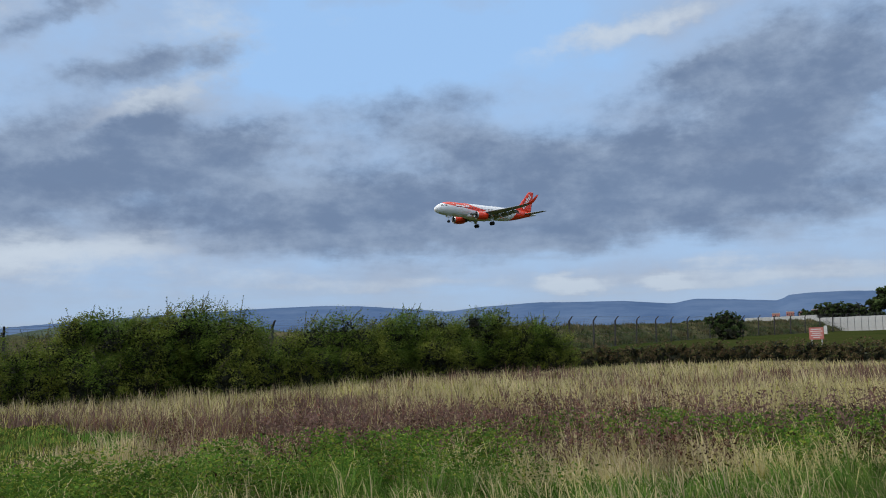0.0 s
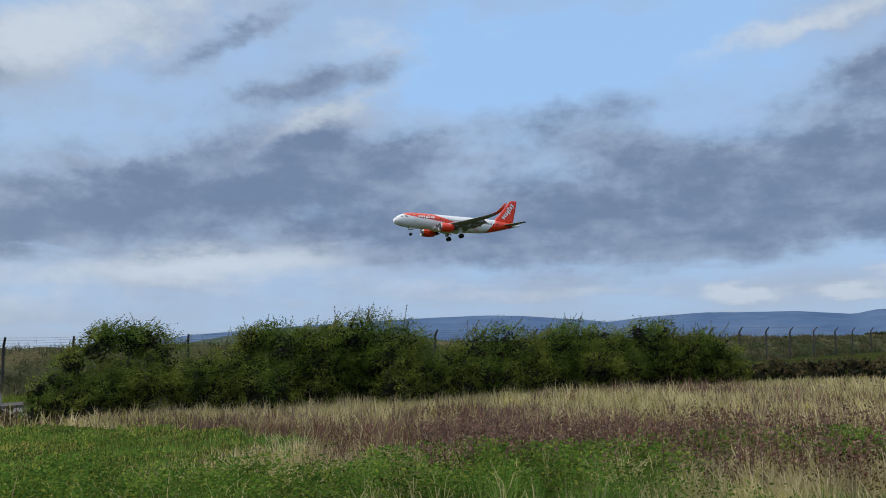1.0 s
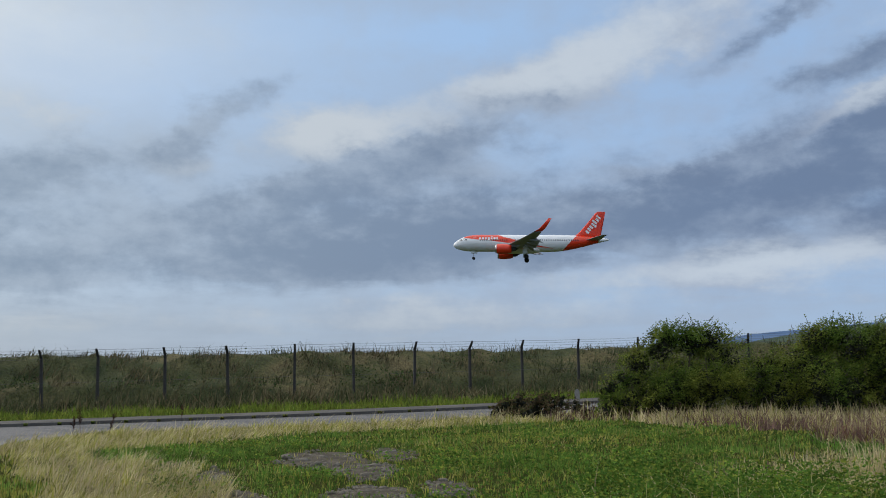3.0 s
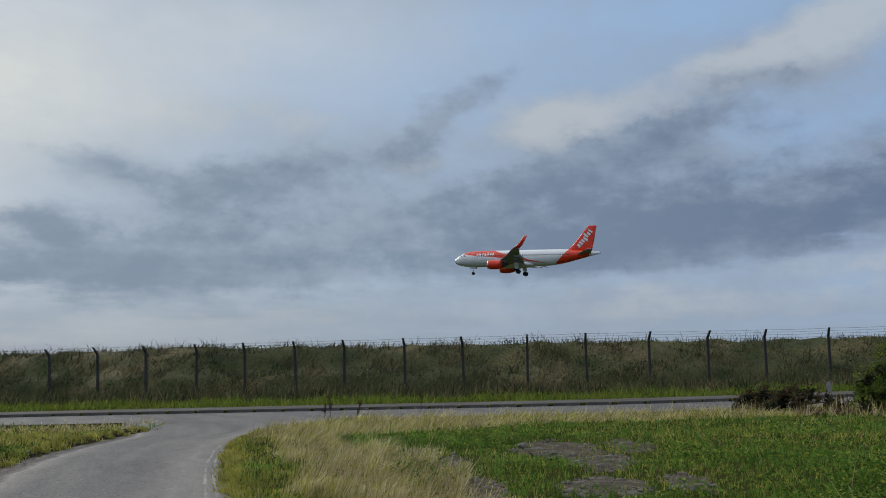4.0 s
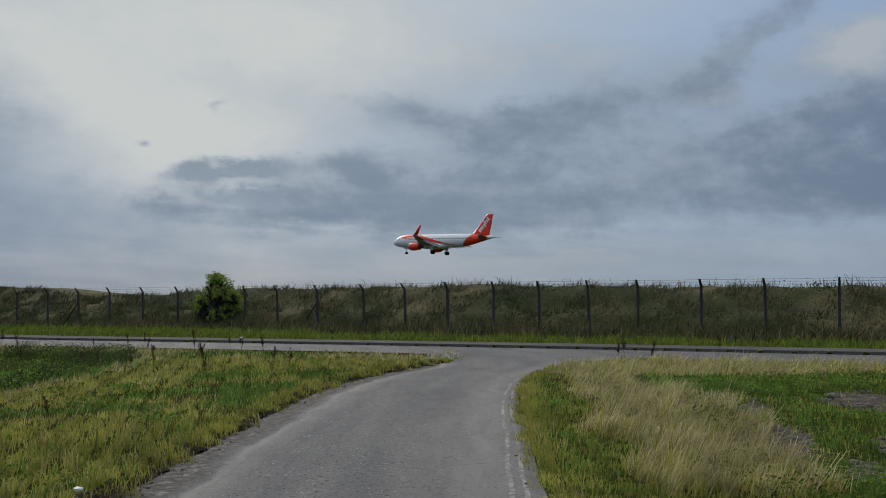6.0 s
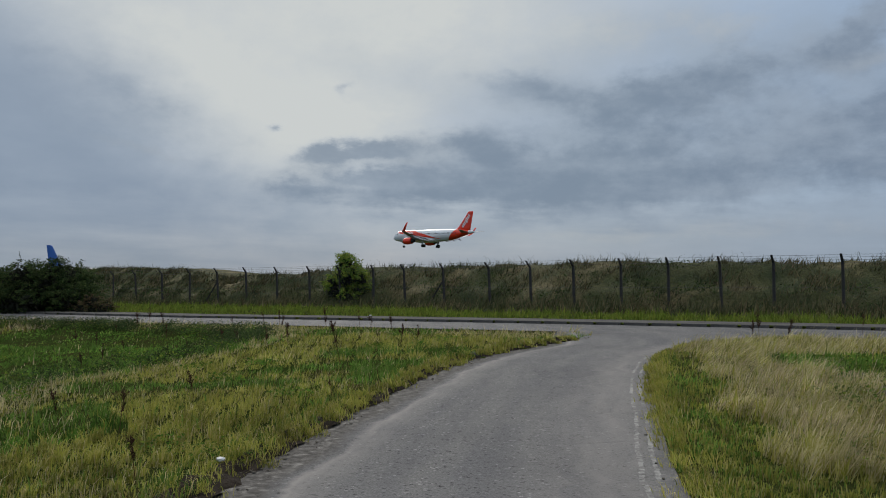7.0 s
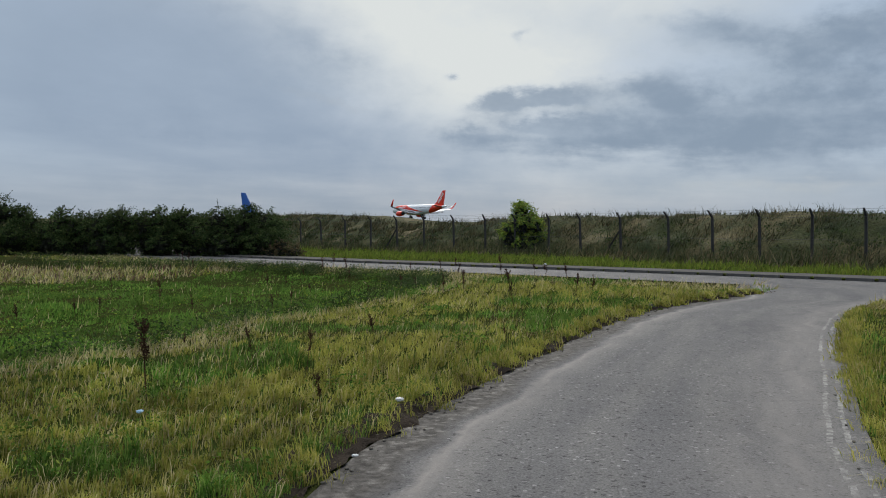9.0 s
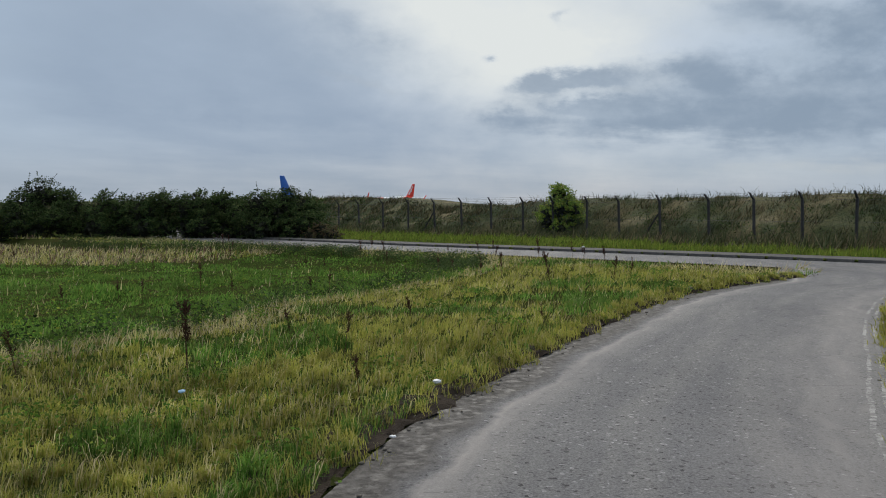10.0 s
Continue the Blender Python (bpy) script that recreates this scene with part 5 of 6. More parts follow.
def build_bush(name, x, y, rx, ry, h, turn, leaves, size, mat, label, cat="bush", shoots=26, group="", seed=1, trunk=False):
    """A bush: forked stems, a lumpy crown of many small leaves, and loose shoots above it."""
    rng = np.random.default_rng(seed)
    z0 = float(height(np.array([x]), np.array([y]))[0])
    ob = tagged(new(name), label, cat, group)
    ob.matrix_basis = pose(x, y, z0, 0, 0, turn)
    lo = h * .42 if trunk else 0.0
    lobes = []
    for k in range(24):
        u, v = rng.uniform(-1, 1), rng.uniform(-1, 1)
        if u * u + v * v > 1:
            u, v = u * .6, v * .6
        if k < 6:
            u, v = -.8 + 1.6 * k / 5 + rng.uniform(-.1, .1), rng.uniform(-.3, .3)
        top = h * (1 - .30 * u * u - .25 * v * v) * (rng.uniform(.86, 1.04) if k < 6 else rng.uniform(.6, .95))
        r = rng.uniform(.20, .38) * min(rx, h) * 1.1
        zc = max(lo + r * .6, top - r * .95 if k < 6 else rng.uniform(.25, 1.0) * (top - r))
        lobes.append((u * rx * .82, v * ry * .8, zc, r * 1.15, r * .95))
    L = np.array(lobes)
    # sprays of leaves sit on the lobes; each spray is a flat, outward-drooping cluster
    per = 34
    ns = leaves // per
    pick = rng.integers(0, len(L), ns)
    q = rng.normal(size=(ns, 3))
    q[:, 2] = np.abs(q[:, 2]) * np.where(rng.uniform(0, 1, ns) < .72, 1, -1)
    q /= np.linalg.norm(q, axis=1)[:, None]
    rad = rng.uniform(.78, 1.12, ns)
    C = L[pick, :3] + q * rad[:, None] * np.stack([L[pick, 3], L[pick, 3], L[pick, 4]], 1)
    ext = np.repeat(rng.uniform(.5, 1.25, ns), per)[:, None] * (h / 3.0) ** .5
    off = np.clip(rng.normal(size=(ns * per, 3)), -1.5, 1.5) * np.array([.13, .13, .065]) * ext
    qq = np.repeat(q, per, 0)
    off[:, 2] -= .35 * np.abs((off * qq).sum(1))
    # sprays reach outward and lean with the wind
    blow = q * np.array([.6, .6, .5]) + np.array([.55, 0, .42])
    off += np.repeat(blow, per, 0) * rng.uniform(-.25, 1.0, ns * per)[:, None] * .30 * ext
    P = np.repeat(C, per, 0) + off
    keep = P[:, 2] > (.02 if not trunk else lo * .9)
    # fewer low sprays, so the shade-coloured inner mass shows at the foot
    keep &= (P[:, 2] > .34 * h) | np.repeat(rng.uniform(0, 1, ns) < .7, per)
    P = P[keep]
    sh = []
    bm = bmesh.new()
    for k in range(shoots):
        j = rng.integers(0, len(L))
        c = L[j]
        p = np.array([c[0] + rng.normal(0, .3) * c[3], c[1] + rng.normal(0, .3) * c[3], c[2] + c[4] * .7])
        ln = rng.uniform(.2, .62) * (h / 3.0) ** .5
        dirv = np.array([rng.normal(.4, .45), rng.normal(0, .5), 1.0])
        dirv /= np.linalg.norm(dirv)
        e = p + dirv * (ln + c[4] * .3)
        add_tube(bm, p, e, .012, .004, 4, False)
        m = int(8 + ln * 22)
        t = rng.uniform(.1, 1, m)[:, None]
        sh.append(p + (e - p) * t + rng.normal(0, .035, (m, 3)) * (1.2 - t))
    for k in range(9):
        c = L[rng.integers(0, len(L))]
        b0 = np.array([rng.normal(0, .12) * rx, rng.normal(0, .12) * ry, -.05])
        if trunk:
            b0 = np.array([rng.normal(0, .05), rng.normal(0, .05), lo * .8])
        m1 = (b0 + c[:3]) / 2 + rng.normal(0, .12, 3)
        add_tube(bm, b0, m1, .055, .035, 6, False)
        add_tube(bm, m1, c[:3], .035, .012, 5, False)
    if trunk:
        add_tube(bm, (0, 0, -.1), (0, 0, lo), h * .035, h * .025, 8)
    tagged(part("stem_mass", bm, BARK, ob), kind="stuff")
    P = np.concatenate([P] + sh) if sh else P
    link_mesh("crown", leaf_mesh("crown", P, size, rng, .4), mat, ob)
    # the inner twigs that close the crown, near black to paint the shade inside
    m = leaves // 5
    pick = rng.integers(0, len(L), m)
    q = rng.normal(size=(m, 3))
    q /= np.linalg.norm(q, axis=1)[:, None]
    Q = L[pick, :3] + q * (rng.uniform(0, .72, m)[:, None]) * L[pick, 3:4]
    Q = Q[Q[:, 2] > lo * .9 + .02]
    link_mesh("inner_shade_mass", leaf_mesh("inner_shade_mass", Q, size * 2.3, rng), INNER_SHADE, ob)
    return ob


def hedges():
    lab = "leafy hawthorn bush with yellowing outer leaves in rough grass"
    rows = [(29.9, 30.0, 1.95, 1.6, 2.65), (25.2, 31.0, 1.6, 1.4, 1.7), (20.6, 31.2, 2.0, 1.7, 2.85), (15.2, 31.6, 2.3, 1.8, 3.0), (10.6, 33.0, 1.5, 1.3, 1.6), (6.9, 34.2, 2.1, 1.6, 2.45),
            (2.2, 36.2, 2.3, 1.8, 2.55), (-2.4, 38.0, 2.2, 1.8, 2.55), (-5.4, 39.2, 1.7, 1.5, 2.2), (33.4, 29.6, 1.0, .9, 1.25)]
    for k, (az, d, rx, ry, h) in enumerate(rows):
        build_bush("hawthorn_bush", *at(az, d * .92), rx * .93, ry, 1.65 + (h * 1.06 - 1.65) * .9, az * .6 + 15, int(10500 * rx * h), .058, HAW, lab, group="hawthorns of the field hedge", seed=20 + k, shoots=80)
    rows = [(109.6, 57, 2.9, 2.4, 3.35), (113.7, 59, 2.2, 2.0, 3.1), (116.6, 60, 2.0, 1.8, 2.55), (119.4, 61, 2.1, 1.8, 2.75), (123.2, 62, 2.3, 2.0, 3.05), (127.0, 63, 2.4, 2.0, 2.7), (131, 64, 2.4, 2.0, 2.8)]
    for k, (az, d, rx, ry, h) in enumerate(rows):
        build_bush("dark_hedge_bush", *at(az, d + 1), rx * 1.1, ry, h * (.95, 1.02, 1.22, 1.05, 1.2, 1.12, 1.15)[k], az + 5, int(4200 * rx * h), .12, DARKHAW, "dark green bushy hedge shrub by the road", group="shrubs of the roadside hedge", seed=50 + k, shoots=60)
    build_bush("sapling", *at(91.9, 69.5), 2.0, 1.6, 3.95, 0, 15000, .15, SAPLING, "bright green young tree growing through the fence", "tree", 12, seed=70)
    build_bush("bramble_clump", -17.6, 21.9, 1.7, 1.1, .75, 40, 7000, .075, BRAMBLE, "reddish brown dying bramble clump", "bush", 8, seed=71)
    build_bush("bramble_clump", -15.4, 23.9, 1.3, .9, .8, 30, 5000, .075, BRAMBLE, "low brown bramble clump beside the hawthorns", "bush", 8, seed=72)
    build_bush("bramble_clump", *at(107.0, 55), 1.8, 1.3, 1.1, 30, 5000, .1, BRAMBLE, "brown weedy bramble clump at the hedge end", "bush", 8, seed=73)
    build_bush("fence_bush", *at(-17.2, 110), 2.2, 2.0, 3.3, 0, 5000, .25, DARKHAW, "dark evergreen bush growing against the fence", "bush", 14, seed=74)
    # low brown hedge across the far side of the meadow
    for k, az in enumerate(np.arange(-7.6, -29, -2.15)):
        d = 40.5 - .12 * (-az - 7.6)
        build_bush("low_hedge", *at(az, d), 1.15, .75, .95, az, 4200, .08, BRAMBLE, "low brown and green bramble hedge", "hedge", 6, "low bramble hedge", seed=90 + k)
    for az, d, rx, h, s in ((-23.8, 240, 6.5, 5.9, 3), (-26.4, 190, 4.5, 8.4, 4), (-22.3, 300, 6, 5.0, 5), (-25.0, 330, 7, 5.2, 6), (-17.0, 330, 8, 4.6, 7), (-15.6, 340, 6, 3.6, 8), (-28.5, 190, 6, 9, 9)):
        build_bush("distant_tree", *at(az, d), rx, rx * .8, h, 0, 9000, .55, TREELEAF, "full dark green tree in the distance", "tree", 0, "trees beyond the fence", seed=200 + s, trunk=True)


def weeds():
    """Leafy green weeds in the near grass and the brown stalks of the meadow's edge."""
    rng = np.random.default_rng(5)
    pts = []
    x, y, d = scatter(760, -30, 36, 8.6, 13.5, rng)
    s = (patchy(x, y, .5, 21) > np.where(x < -3, .2, np.where(x > 1.5, .3, -.1)))
    for cx, cy in zip(x[s], y[s]):
        m = rng.integers(180, 380)
        hh = rng.uniform(.2, .55)
        zz = rng.uniform(.05, 1, m) * hh
        pts.append(np.stack([cx + rng.normal(0, .16, m), cy + rng.normal(0, .16, m), zz + .02], 1))
    x, y, d = scatter(70, 62, 130, 5.2, 30, rng)
    s = inside(TRIANGLE, x, y)
    for cx, cy in zip(x[s], y[s]):
        m = rng.integers(60, 140)
        pts.append(np.stack([cx + rng.normal(0, .22, m), cy + rng.normal(0, .16, m), rng.uniform(.02, .14, m) + .05], 1))
    x, y, d = scatter(230, 27, 62, 8, 22, rng)
    s = ~inside(ROAD_POLY, x, y) & ~gravel_mask(x, y)
    for cx, cy in zip(x[s], y[s]):
        m = rng.integers(30, 70)
        pts.append(np.stack([cx + rng.normal(0, .2, m), cy + rng.normal(0, .2, m), rng.uniform(.02, .14, m) + .03], 1))
    x, y, d = scatter(240, 84, 131, 13, 48, rng, 1.0)
    s = inside(LOW_FIELD, x, y)
    for cx, cy in zip(x[s], y[s]):
        m = rng.integers(40, 110)
        r = rng.uniform(.12, .4)
        pts.append(np.stack([cx + rng.normal(0, r, m), cy + rng.normal(0, r, m), rng.uniform(.02, .2, m)], 1))
    # rank growth under the ditch bank
    k = rng.integers(0, len(DITCH), 160)
    q = DITCH[k] + rng.normal(0, .5, (160, 2))
    s = inside(LOW_FIELD, q[:, 0], q[:, 1]) & (np.hypot(q[:, 0], q[:, 1]) > 8)
    for cx, cy in q[s]:
        m = rng.integers(50, 110)
        pts.append(np.stack([cx + rng.normal(0, .25, m), cy + rng.normal(0, .25, m), rng.uniform(.02, .24, m)], 1))
    P = np.concatenate(pts)
    P[:, 2] += height(P[:, 0], P[:, 1])
    tagged(link_mesh("leafy_weeds", leaf_mesh("leafy_weeds", P, np.clip(.0044 * np.hypot(P[:, 0], P[:, 1]), .034, .065), rng, .5), WEED), "leafy green weeds and nettles in the grass", "weeds", kind="stuff")
    # rank weeds whose dark leaf colour stands in for the ditch's shadow edge
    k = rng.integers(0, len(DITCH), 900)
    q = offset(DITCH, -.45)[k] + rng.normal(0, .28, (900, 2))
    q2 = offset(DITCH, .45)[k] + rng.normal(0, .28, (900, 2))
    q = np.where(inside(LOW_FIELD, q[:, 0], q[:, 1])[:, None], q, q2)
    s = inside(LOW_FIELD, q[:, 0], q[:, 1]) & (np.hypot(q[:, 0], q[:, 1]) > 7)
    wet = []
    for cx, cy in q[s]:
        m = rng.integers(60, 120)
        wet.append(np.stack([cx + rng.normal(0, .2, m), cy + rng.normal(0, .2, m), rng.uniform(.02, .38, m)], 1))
    W = np.concatenate(wet)
    W[:, 2] += height(W[:, 0], W[:, 1])
    tagged(link_mesh("ditch_weeds", leaf_mesh("ditch_weeds", W, .05, rng, .6), DARKHAW), "rank green weeds along the shallow ditch, darkened for its shade", "weeds", kind="stuff")
    # withered brown clumps among them
    x, y, d = scatter(190, -30, 22, 9.2, 14.5, rng)
    s = (patchy(x, y, .6, 41) > np.where(x < 1, .1, -.25))
    old = []
    for cx, cy in zip(x[s], y[s]):
        m = rng.integers(60, 150)
        hh = rng.uniform(.25, .6)
        old.append(np.stack([cx + rng.normal(0, .11, m), cy + rng.normal(0, .11, m), rng.uniform(.05, 1, m) * hh], 1))
    P = np.concatenate(old)
    P[:, 2] += height(P[:, 0], P[:, 1])
    tagged(link_mesh("withered_weeds", leaf_mesh("withered_weeds", P, .034, rng), DOCK), "withered dark brown weeds at the meadow edge", "weeds", kind="stuff")
    # upright dead stalks with ragged seed
    x, y, d = scatter(2000, -30, 12, 9.4, 16, rng)
    s = inside(MEADOW, x, y)
    x, y, d = x[s], y[s], d[s]
    m = 16
    h = rng.uniform(.35, .8, len(x))
    stalks = blade_mesh("stalks", x, y, height(x, y), h, .02 + 0 * x, .05 + 0 * x, False, rng)
    tagged(link_mesh("dead_stalks", stalks, DOCK), "thin upright dead stalks in the meadow", "weeds", kind="stuff")
    X = np.repeat(x, m) + rng.normal(0, .02, len(x) * m)
    Y = np.repeat(y, m) + rng.normal(0, .02, len(x) * m)
    Z = np.repeat(height(x, y), m) + np.repeat(h, m) * rng.uniform(.3, 1, len(x) * m)
    tagged(link_mesh("seed_stalks", leaf_mesh("seed_stalks", np.stack([X, Y, Z], 1), .045, rng), DEAD), "ragged brown seed stalks standing in the meadow", "weeds", kind="stuff")


def dock(h, seed):
    """One dead dock stalk: a stem, side branches and clustered seed."""
    rng = np.random.default_rng(seed)
    ob = tagged(new("dock_stalk"), "dead dark brown dock stalk in the grass", "plant", "dead dock stalks")
    bm = bmesh.new()
    add_tube(bm, (0, 0, -.03), (.02, 0, h * .5), .007, .006, 5, False)
    tip = (rng.uniform(-.02, .10), 0, h)
    add_tube(bm, (.02, 0, h * .5), tip, .006, .003, 5, False)
    P = []
    for k in range(7):
        z = h * rng.uniform(.45, .85)
        e = (rng.normal(0, .05), rng.normal(0, .05), z + rng.uniform(.06, .16))
        add_tube(bm, (.02, 0, z), e, .003, .002, 4, False)
        P.append(np.array([.02, 0, z]) + (np.array(e) - np.array([.02, 0, z])) * rng.uniform(.2, 1, (40, 1)) + rng.normal(0, .008, (40, 3)))
    t = rng.uniform(0, 1, (220, 1))
    P.append(np.array([.02, 0, h * .5]) + (np.array(tip) - np.array([.02, 0, h * .5])) * t + rng.normal(0, .020, (220, 3)))
    part("stem", bm, DOCK, ob)
    tagged(link_mesh("seed_head", leaf_mesh("seed_head", np.concatenate(P), .026, rng), DOCK, ob), kind="stuff")
    return ob


def docks():
    rng = np.random.default_rng(8)
    kinds = [dock(h, s) for s, h in enumerate((.78, .95, .62, .85))]
    spots = DOCK_SPOTS[:]
    x, y, d = scatter(90, 84, 131, 22, 52, rng, 1.0)
    for p, q in zip(x, y):
        if inside(TRIANGLE, np.array([p]), np.array([q]))[0] and not inside(MAIN_POLY, np.array([p]), np.array([q]))[0] and len(spots) < 62:
            spots.append((p, q, rng.uniform(.6, 1.0)))
    for i, (p, q, s) in enumerate(spots):
        m = pose(p, q, float(height(np.array([p]), np.array([q]))[0]), rng.uniform(-8, 8), rng.uniform(2, 16), rng.uniform(-40, 40)) @ Matrix.Scale(s, 4)
        if i < len(kinds):
            kinds[i].matrix_basis = m
        else:
            c = copy_thing(kinds[i % 4], m)
            c.matrix_basis = m


def stones():
    """Loose shale in the bare patches, and pebbles along the road edges."""
    rng = np.random.default_rng(3)
    base = bmesh.new()
    bmesh.ops.create_icosphere(base, subdivisions=1, radius=.5)
    bv = np.array([v.co[:] for v in base.verts])
    bf = np.array([[v.index for v in f.verts] for f in base.faces])
    base.free()
    x, y, d = scatter(30000, 36, 74, 7.5, 19, rng)
    s = gravel_mask(x, y)
    x, y = x[s][:9000], y[s][:9000]
    size = rng.uniform(.025, .085, len(x)) * np.where(rng.uniform(0, 1, len(x)) < .05, 2.4, 1)
    n1 = len(x)
    e = offset(LEFT_EDGE, 0.0)
    k = rng.integers(4, len(e), 500)
    f = rng.integers(4, len(RIGHT_EDGE), 260)
    x = np.concatenate([x, e[k, 0] + rng.normal(0, .14, 500), RIGHT_EDGE[f, 0] + rng.normal(0, .1, 260)])
    y = np.concatenate([y, e[k, 1] + rng.normal(0, .14, 500), RIGHT_EDGE[f, 1] + rng.normal(0, .1, 260)])
    size = np.concatenate([size, rng.uniform(.012, .045, 760)])
    z = height(x, y) + size * .12
    z[n1:] = np.maximum(z[n1:], .02)
    sc = np.stack([size * rng.uniform(.8, 1.5, len(x)), size * rng.uniform(.7, 1.2, len(x)), size * rng.uniform(.35, .7, len(x))], 1)
    ang = rng.uniform(0, 6.3, len(x))
    v = bv[None] * sc[:, None] * rng.uniform(.75, 1.2, (len(x), len(bv), 1))
    c, s = np.cos(ang)[:, None], np.sin(ang)[:, None]
    v = np.stack([v[..., 0] * c - v[..., 1] * s + x[:, None], v[..., 0] * s + v[..., 1] * c + y[:, None], v[..., 2] + z[:, None]], 2)
    t = (bf[None] + np.arange(len(x))[:, None, None] * len(bv)).reshape(-1, 3)
    tagged(link_mesh("loose_stones", raw_mesh("loose_stones", v.reshape(-1, 3), t), STONE), "loose grey shale and pebbles on bare ground", "stones", kind="stuff")
    for cx, cy, rx, ry in GRAVEL:
        bm = bmesh.new()
        ring = []
        for i in range(28):
            a = i * 2 * math.pi / 28
            r = .95 + .7 * noise.noise(Vector((math.cos(a) * 2 + cx, math.sin(a) * 2, cy)))
            u, w = rx * r * math.cos(a), ry * r * math.sin(a)
            px, py = cx + u * math.cos(.55) + w * math.sin(.55), cy - u * math.sin(.55) + w * math.cos(.55)
            ring.append((px, py))
        P = np.array(ring)
        hz = height(P[:, 0], P[:, 1])
        hc = float(height(np.array([cx]), np.array([cy]))[0])
        c0 = bm.verts.new((cx, cy, hc + .03))
        vs = [bm.verts.new((p[0], p[1], q + .012)) for p, q in zip(ring, hz)]
        mid = [bm.verts.new(((p[0] + cx) / 2, (p[1] + cy) / 2, float(height(np.array([(p[0] + cx) / 2]), np.array([(p[1] + cy) / 2]))[0]) + .03)) for p in ring]
        for i in range(28):
            j = (i + 1) % 28
            bm.faces.new((c0, mid[i], mid[j]))
            bm.faces.new((mid[i], vs[i], vs[j], mid[j]))
        bmesh.ops.recalc_face_normals(bm, faces=bm.faces)
        for f in bm.faces:
            if f.normal.z < 0:
                f.normal_flip()
        tagged(part("shale_patch", bm, SHALE, smooth=True), "bare patch of crushed grey shale", "gravel", kind="structure")


DOCK_SPOTS = [(-7.9, -3.72, 1.0), (-9.7, -2.7, .52), (-12.6, -2.5, .62), (-12.3, -.6, .4), (-7.5, -5.2, .6), (-31.6, -7.2, .7), (-27, -4.5, .7), (-22.5, -2.7, .7), (-22.6, -2.2, .9),
              (-17.5, -.7, .95), (-23.2, 1.0, .6), (-22.7, 1.1, .6), (-7.3, -1.9, .5), (-10, -3.4, .5), (-24.4, 10.4, .9), (-24.8, 10.8, .9), (-21.9, 10.2, .9), (-26.2, 14.6, .7),
              (-11.1, -4.7, .4), (-22.3, -9.2, .7), (-31.1, -9.4, .7)]
grass_cover()
bank_cover()
hedges()
weeds()
docks()
stones()


# ---- small things and the far side ----
def build_sign():
    x, y = at(-22.3, 63.5)
    ob = tagged(new("warning_sign"), "faded red and white warning sign on two white posts", "sign")
    ob.matrix_basis = pose(x, y, 0, 0, 0, -22)
    for s in (-.3, .3):
        bm = bmesh.new()
        add_tube(bm, (s, .03, -.2), (s, .03, 1.28), .03, .03, 8)
        part("sign_post", bm, SIGN_WHITE, ob)
    bm = bmesh.new()
    add_box(bm, -.44, .44, -.02, .0, .52, 1.3, .006)
    part("board", bm, SIGN_RED, ob)
    for i, w in enumerate((.30, .36, .26, .34, .2)):
        bm = bmesh.new()
        add_box(bm, -w, w, -.026, -.02, 1.16 - i * .13, 1.21 - i * .13)
        part("text_bar", bm, SIGN_WHITE, ob, "plain pale bar")
    bm = bmesh.new()
    add_box(bm, .46, .66, -.01, .01, .85, 1.4, .004)
    part("side_plate", bm, SIGN_WHITE, ob)


def build_marker():
    ob = tagged(new("marker_stone"), "small weathered concrete marker post with a rounded top", "marker")
    ob.matrix_basis = pose(-22.0, 29.8, -.24, 0, 0, 38) @ Matrix.Diagonal((.72, .9, 1.0, 1.0))
    bm = bmesh.new()
    ring = [(-.14, -.1), (.14, -.1)] + [(.14 * math.cos(a), .66 + .14 * math.sin(a)) for a in np.linspace(0, math.pi, 9)]
    front = [bm.verts.new((a, -.07, z)) for a, z in ring]
    back = [bm.verts.new((a, .07, z)) for a, z in ring]
    bm.faces.new(front), bm.faces.new(back[::-1])
    for i in range(len(ring)):
        j = (i + 1) % len(ring)
        bm.faces.new((front[i], front[j], back[j], back[i]))
    bmesh.ops.recalc_face_normals(bm, faces=bm.faces)
    part("stone", bm, MARKER, ob)


def build_far_walls():
    for az0, az1, d0, d1, z0, z1, n in ((-18.4, -22.4, 205, 190, 2.2, 3.0, 9), (-22.2, -26.6, 168, 160, .7, 2.35, 12)):
        ob = tagged(new("concrete_wall"), "long pale panelled concrete wall beyond the fence", "wall", "pale walls beyond the fence")
        for i in range(n):
            u, v = i / n, (i + 1) / n
            p = np.array(at(az0 + (az1 - az0) * u, d0 + (d1 - d0) * u))
            q = np.array(at(az0 + (az1 - az0) * v, d0 + (d1 - d0) * v))
            e = (q - p)
            bm = bmesh.new()
            L = float(np.hypot(*e))
            add_box(bm, .03, L - .03, -.15, .15, -.2, z1 + random.uniform(-.03, .03), .03)
            k = part("panel", bm, PALE_CONCRETE, ob)
            k.matrix_basis = pose(p[0], p[1], 0, 0, 0, math.degrees(math.atan2(e[1], e[0])))


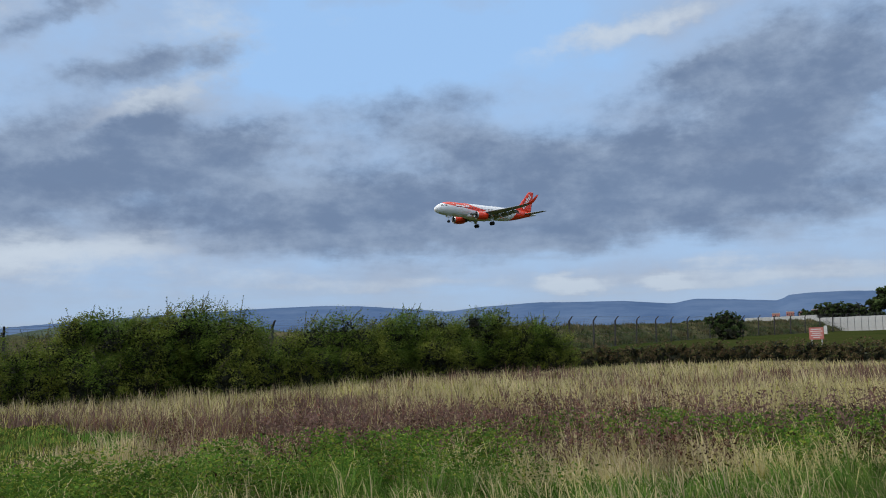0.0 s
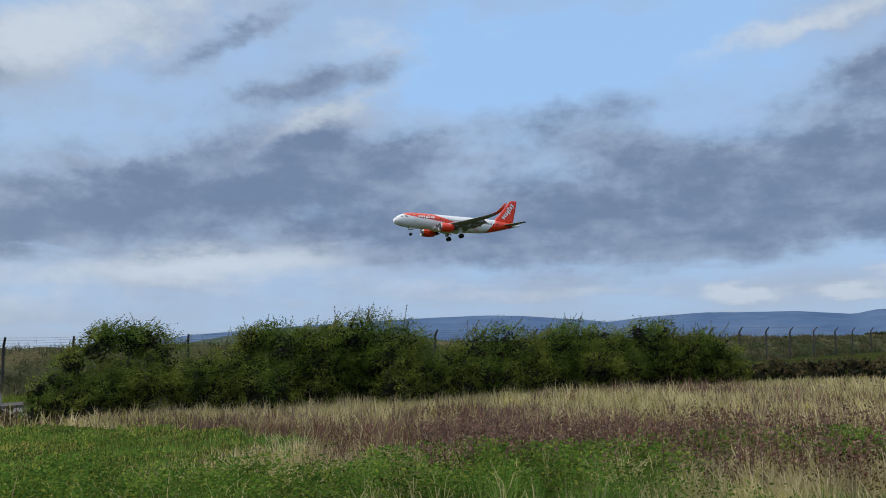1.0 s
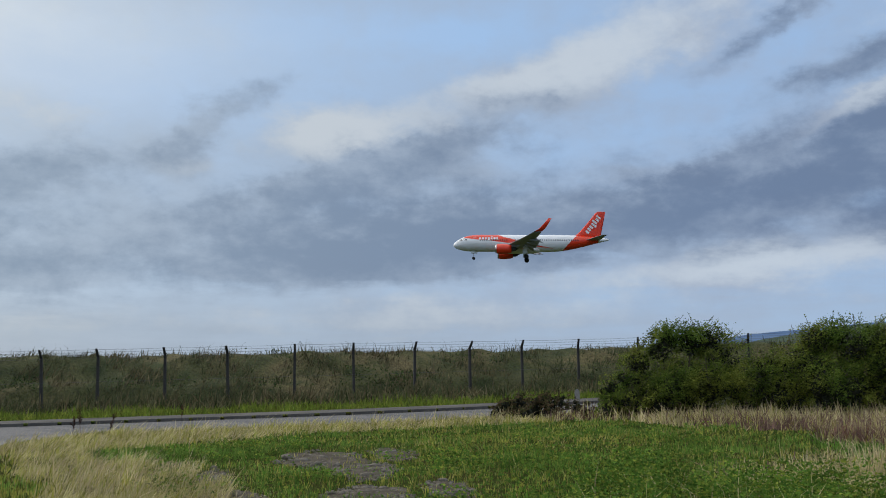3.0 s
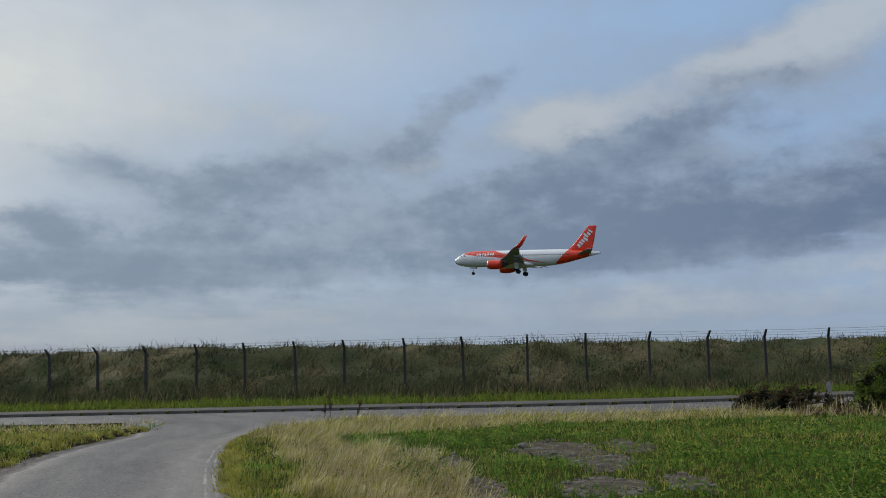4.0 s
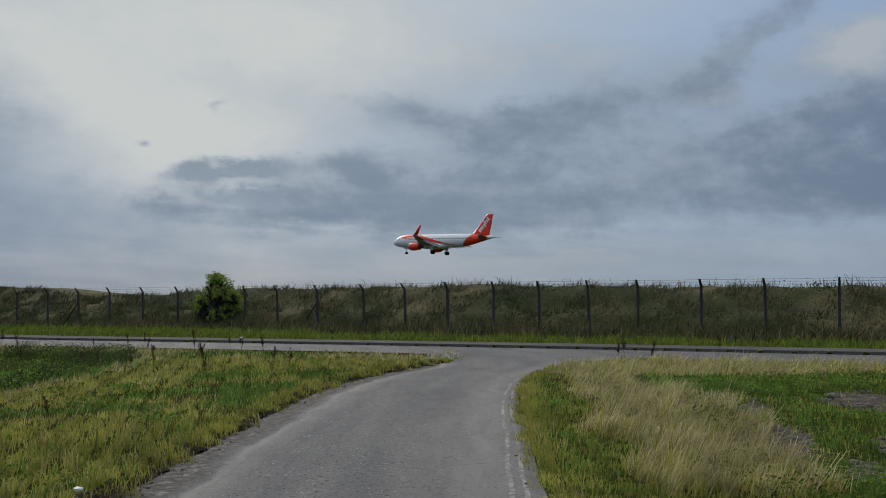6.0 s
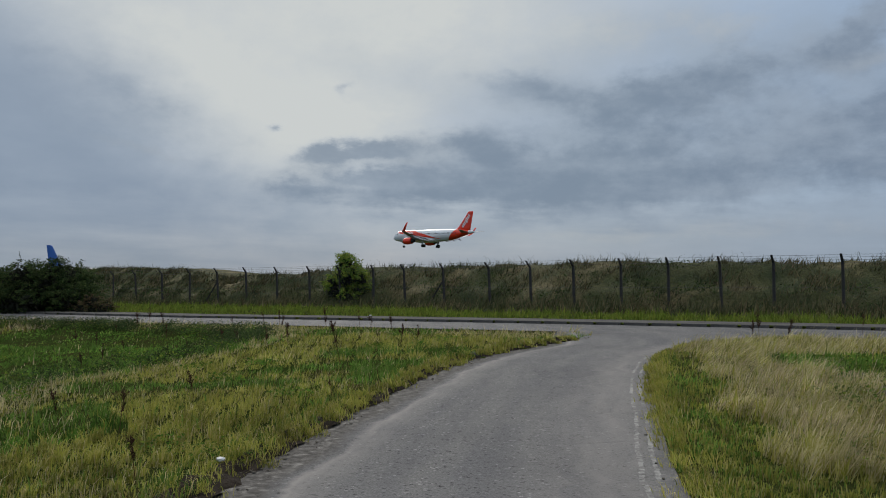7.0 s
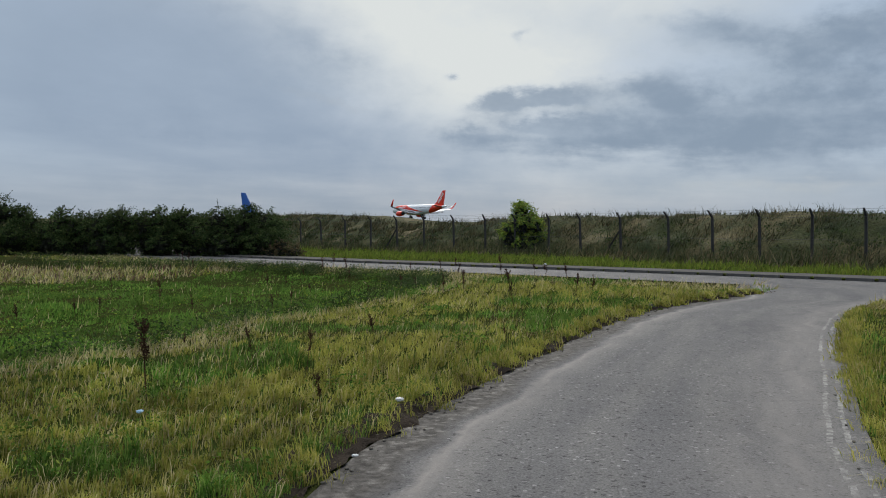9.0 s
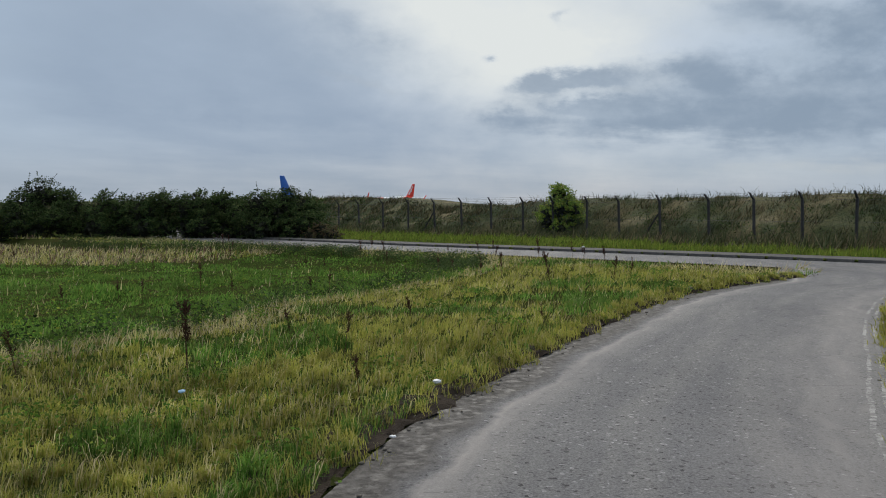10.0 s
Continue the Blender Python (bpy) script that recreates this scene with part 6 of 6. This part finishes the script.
def build_towers():
    for az, d, w, h in ((-20.15, 1400, 11, 16), (-20.95, 1420, 11, 18), (-21.65, 1450, 11, 18), (-22.55, 1400, 20, 19.5)):
        ob = tagged(new("tower_block"), "distant red brick tower block with rows of windows", "building", "far tower blocks")
        ob.matrix_basis = pose(*at(az, d), 0, 0, 0, az)
        bm = bmesh.new()
        add_box(bm, -w / 2, w / 2, -6, 6, 0, h, .1)
        part("wall", bm, TOWER_BRICK, ob)
        bm = bmesh.new()
        add_box(bm, -w / 2 - .2, w / 2 + .2, -6.2, 6.2, h, h + .9, .05)
        part("roof", bm, PALE_CONCRETE, ob)
        for zz in np.arange(2, h - 2, 3.0):
            for xx in np.arange(-w / 2 + 1.2, w / 2 - 1, 2.8):
                bm = bmesh.new()
                add_box(bm, xx, xx + 1.4, -6.06, -6.0, zz, zz + 1.5)
                part("window", bm, GLASS, ob)


def build_litter():
    """A few scraps by the road edge."""
    rng = random.Random(2)
    for (x, y), s, mat, nm, lab in (((-7.95, -1.35), .08, SIGN_WHITE, "litter", "crumpled white paper scrap in the grass"), ((-7.0, -3.35), .06, LITTER_BLUE, "litter", "crumpled pale blue wrapper in the grass"),
                                     ((-6.1, -1.35), .045, SIGN_WHITE, "litter", "small white paper scrap on the mud"), ((-40.6, -.3), .14, SIGN_WHITE, "litter", "white plastic scrap on the footway"),
                                     ((-19.5, 2.05), .2, STONE, "loose_rock", "dark lump of stone at the road edge"), ((-13.9, 9.9), .22, STONE, "loose_rock", "pale stone lying in the shale")):
        bm = bmesh.new()
        bmesh.ops.create_icosphere(bm, subdivisions=2, radius=.5)
        for v in bm.verts:
            v.co *= 1 + .45 * noise.noise(v.co * 4 + Vector((x, y, 0)))
            v.co.z *= .5
        bm_scale = Matrix.Scale(s, 4)
        bm.transform(bm_scale)
        z = max(float(height(np.array([x]), np.array([y]))[0]), .02) + s * .2
        if nm == "litter" and x > -9:
            z += .06
        ob = tagged(part(nm, bm, mat), lab, "litter" if nm == "litter" else "rock")
        ob.matrix_basis = pose(x, y, z if x > -40 else .19, 0, 0, rng.uniform(0, 360))


SIGN_WHITE = worn("sign_white", (.50, .50, .50), (.66, .66, .65), 3, 40, .6)
SIGN_RED = worn("sign_red", (.40, .10, .09), (.52, .19, .16), 2, 30, .6)
MARKER = worn("marker_concrete", (.16, .155, .145), (.27, .26, .245), 5, 60, .9)
TOWER_BRICK = worn("tower_brick", (.36, .15, .13), (.46, .23, .20), .05, .6, .9)
LITTER_BLUE = worn("litter_blue", (.20, .36, .50), (.35, .50, .60), 8, 60, .5)
build_sign()
build_marker()
build_far_walls()
build_towers()
build_litter()

FLIGHT = [  # seconds, nose x, y, z, heading, pitch, bank
    (0, -1.9, 254.3, 38.2, 34.3, 2.24, -0.80),
    (0.5, -27.7, 239.8, 37.1, 35.0, 2.36, -0.71),
    (1, -53.2, 224.5, 35.9, 35.8, 2.44, -0.63),
    (1.5, -78.5, 208.6, 34.7, 36.5, 2.50, -0.54),
    (2, -103.3, 192.0, 33.5, 37.3, 2.52, -0.45),
    (2.5, -127.7, 175.0, 32.35, 38.0, 2.52, -0.36),
    (3, -151.5, 157.5, 31.25, 38.7, 2.48, -0.28),
    (3.5, -174.8, 139.5, 29.7, 39.5, 2.41, -0.19),
    (4, -197.5, 121.2, 27.8, 40.2, 2.31, -0.10),
    (4.5, -219.7, 102.6, 26.3, 41.0, 2.18, -0.02),
    (5, -241.3, 83.7, 24.8, 41.7, 2.02, 0.07),
    (5.5, -262.6, 64.6, 23.2, 42.4, 1.83, 0.16),
    (6, -283.5, 45.3, 21.6, 43.2, 1.60, 0.25),
    (6.5, -304.1, 25.9, 19.9, 43.9, 1.35, 0.33),
    (7, -324.7, 6.3, 18.3, 44.7, 1.07, 0.42),
    (7.5, -345.3, -13.4, 16.6, 45.4, 0.75, 0.51),
    (8, -366.2, -33.1, 14.8, 46.2, 0.41, 0.60),
    (8.5, -387.5, -53.0, 13.1, 46.9, 0.03, 0.68),
    (9, -409.5, -72.8, 11.2, 47.6, -0.37, 0.77),
    (9.5, -432.5, -92.7, 9.4, 48.4, -0.81, 0.86),
    (10, -456.7, -112.6, 7.5, 49.1, -1.28, 0.94),
]


def motions():
    walk(airliner, [(t, pose(x, y, z, 0, 0, 180 + h) @ pose(0, 0, 0, 0, -p, 0) @ pose(0, 0, 0, b)) for t, x, y, z, h, p, b in FLIGHT])


motions()
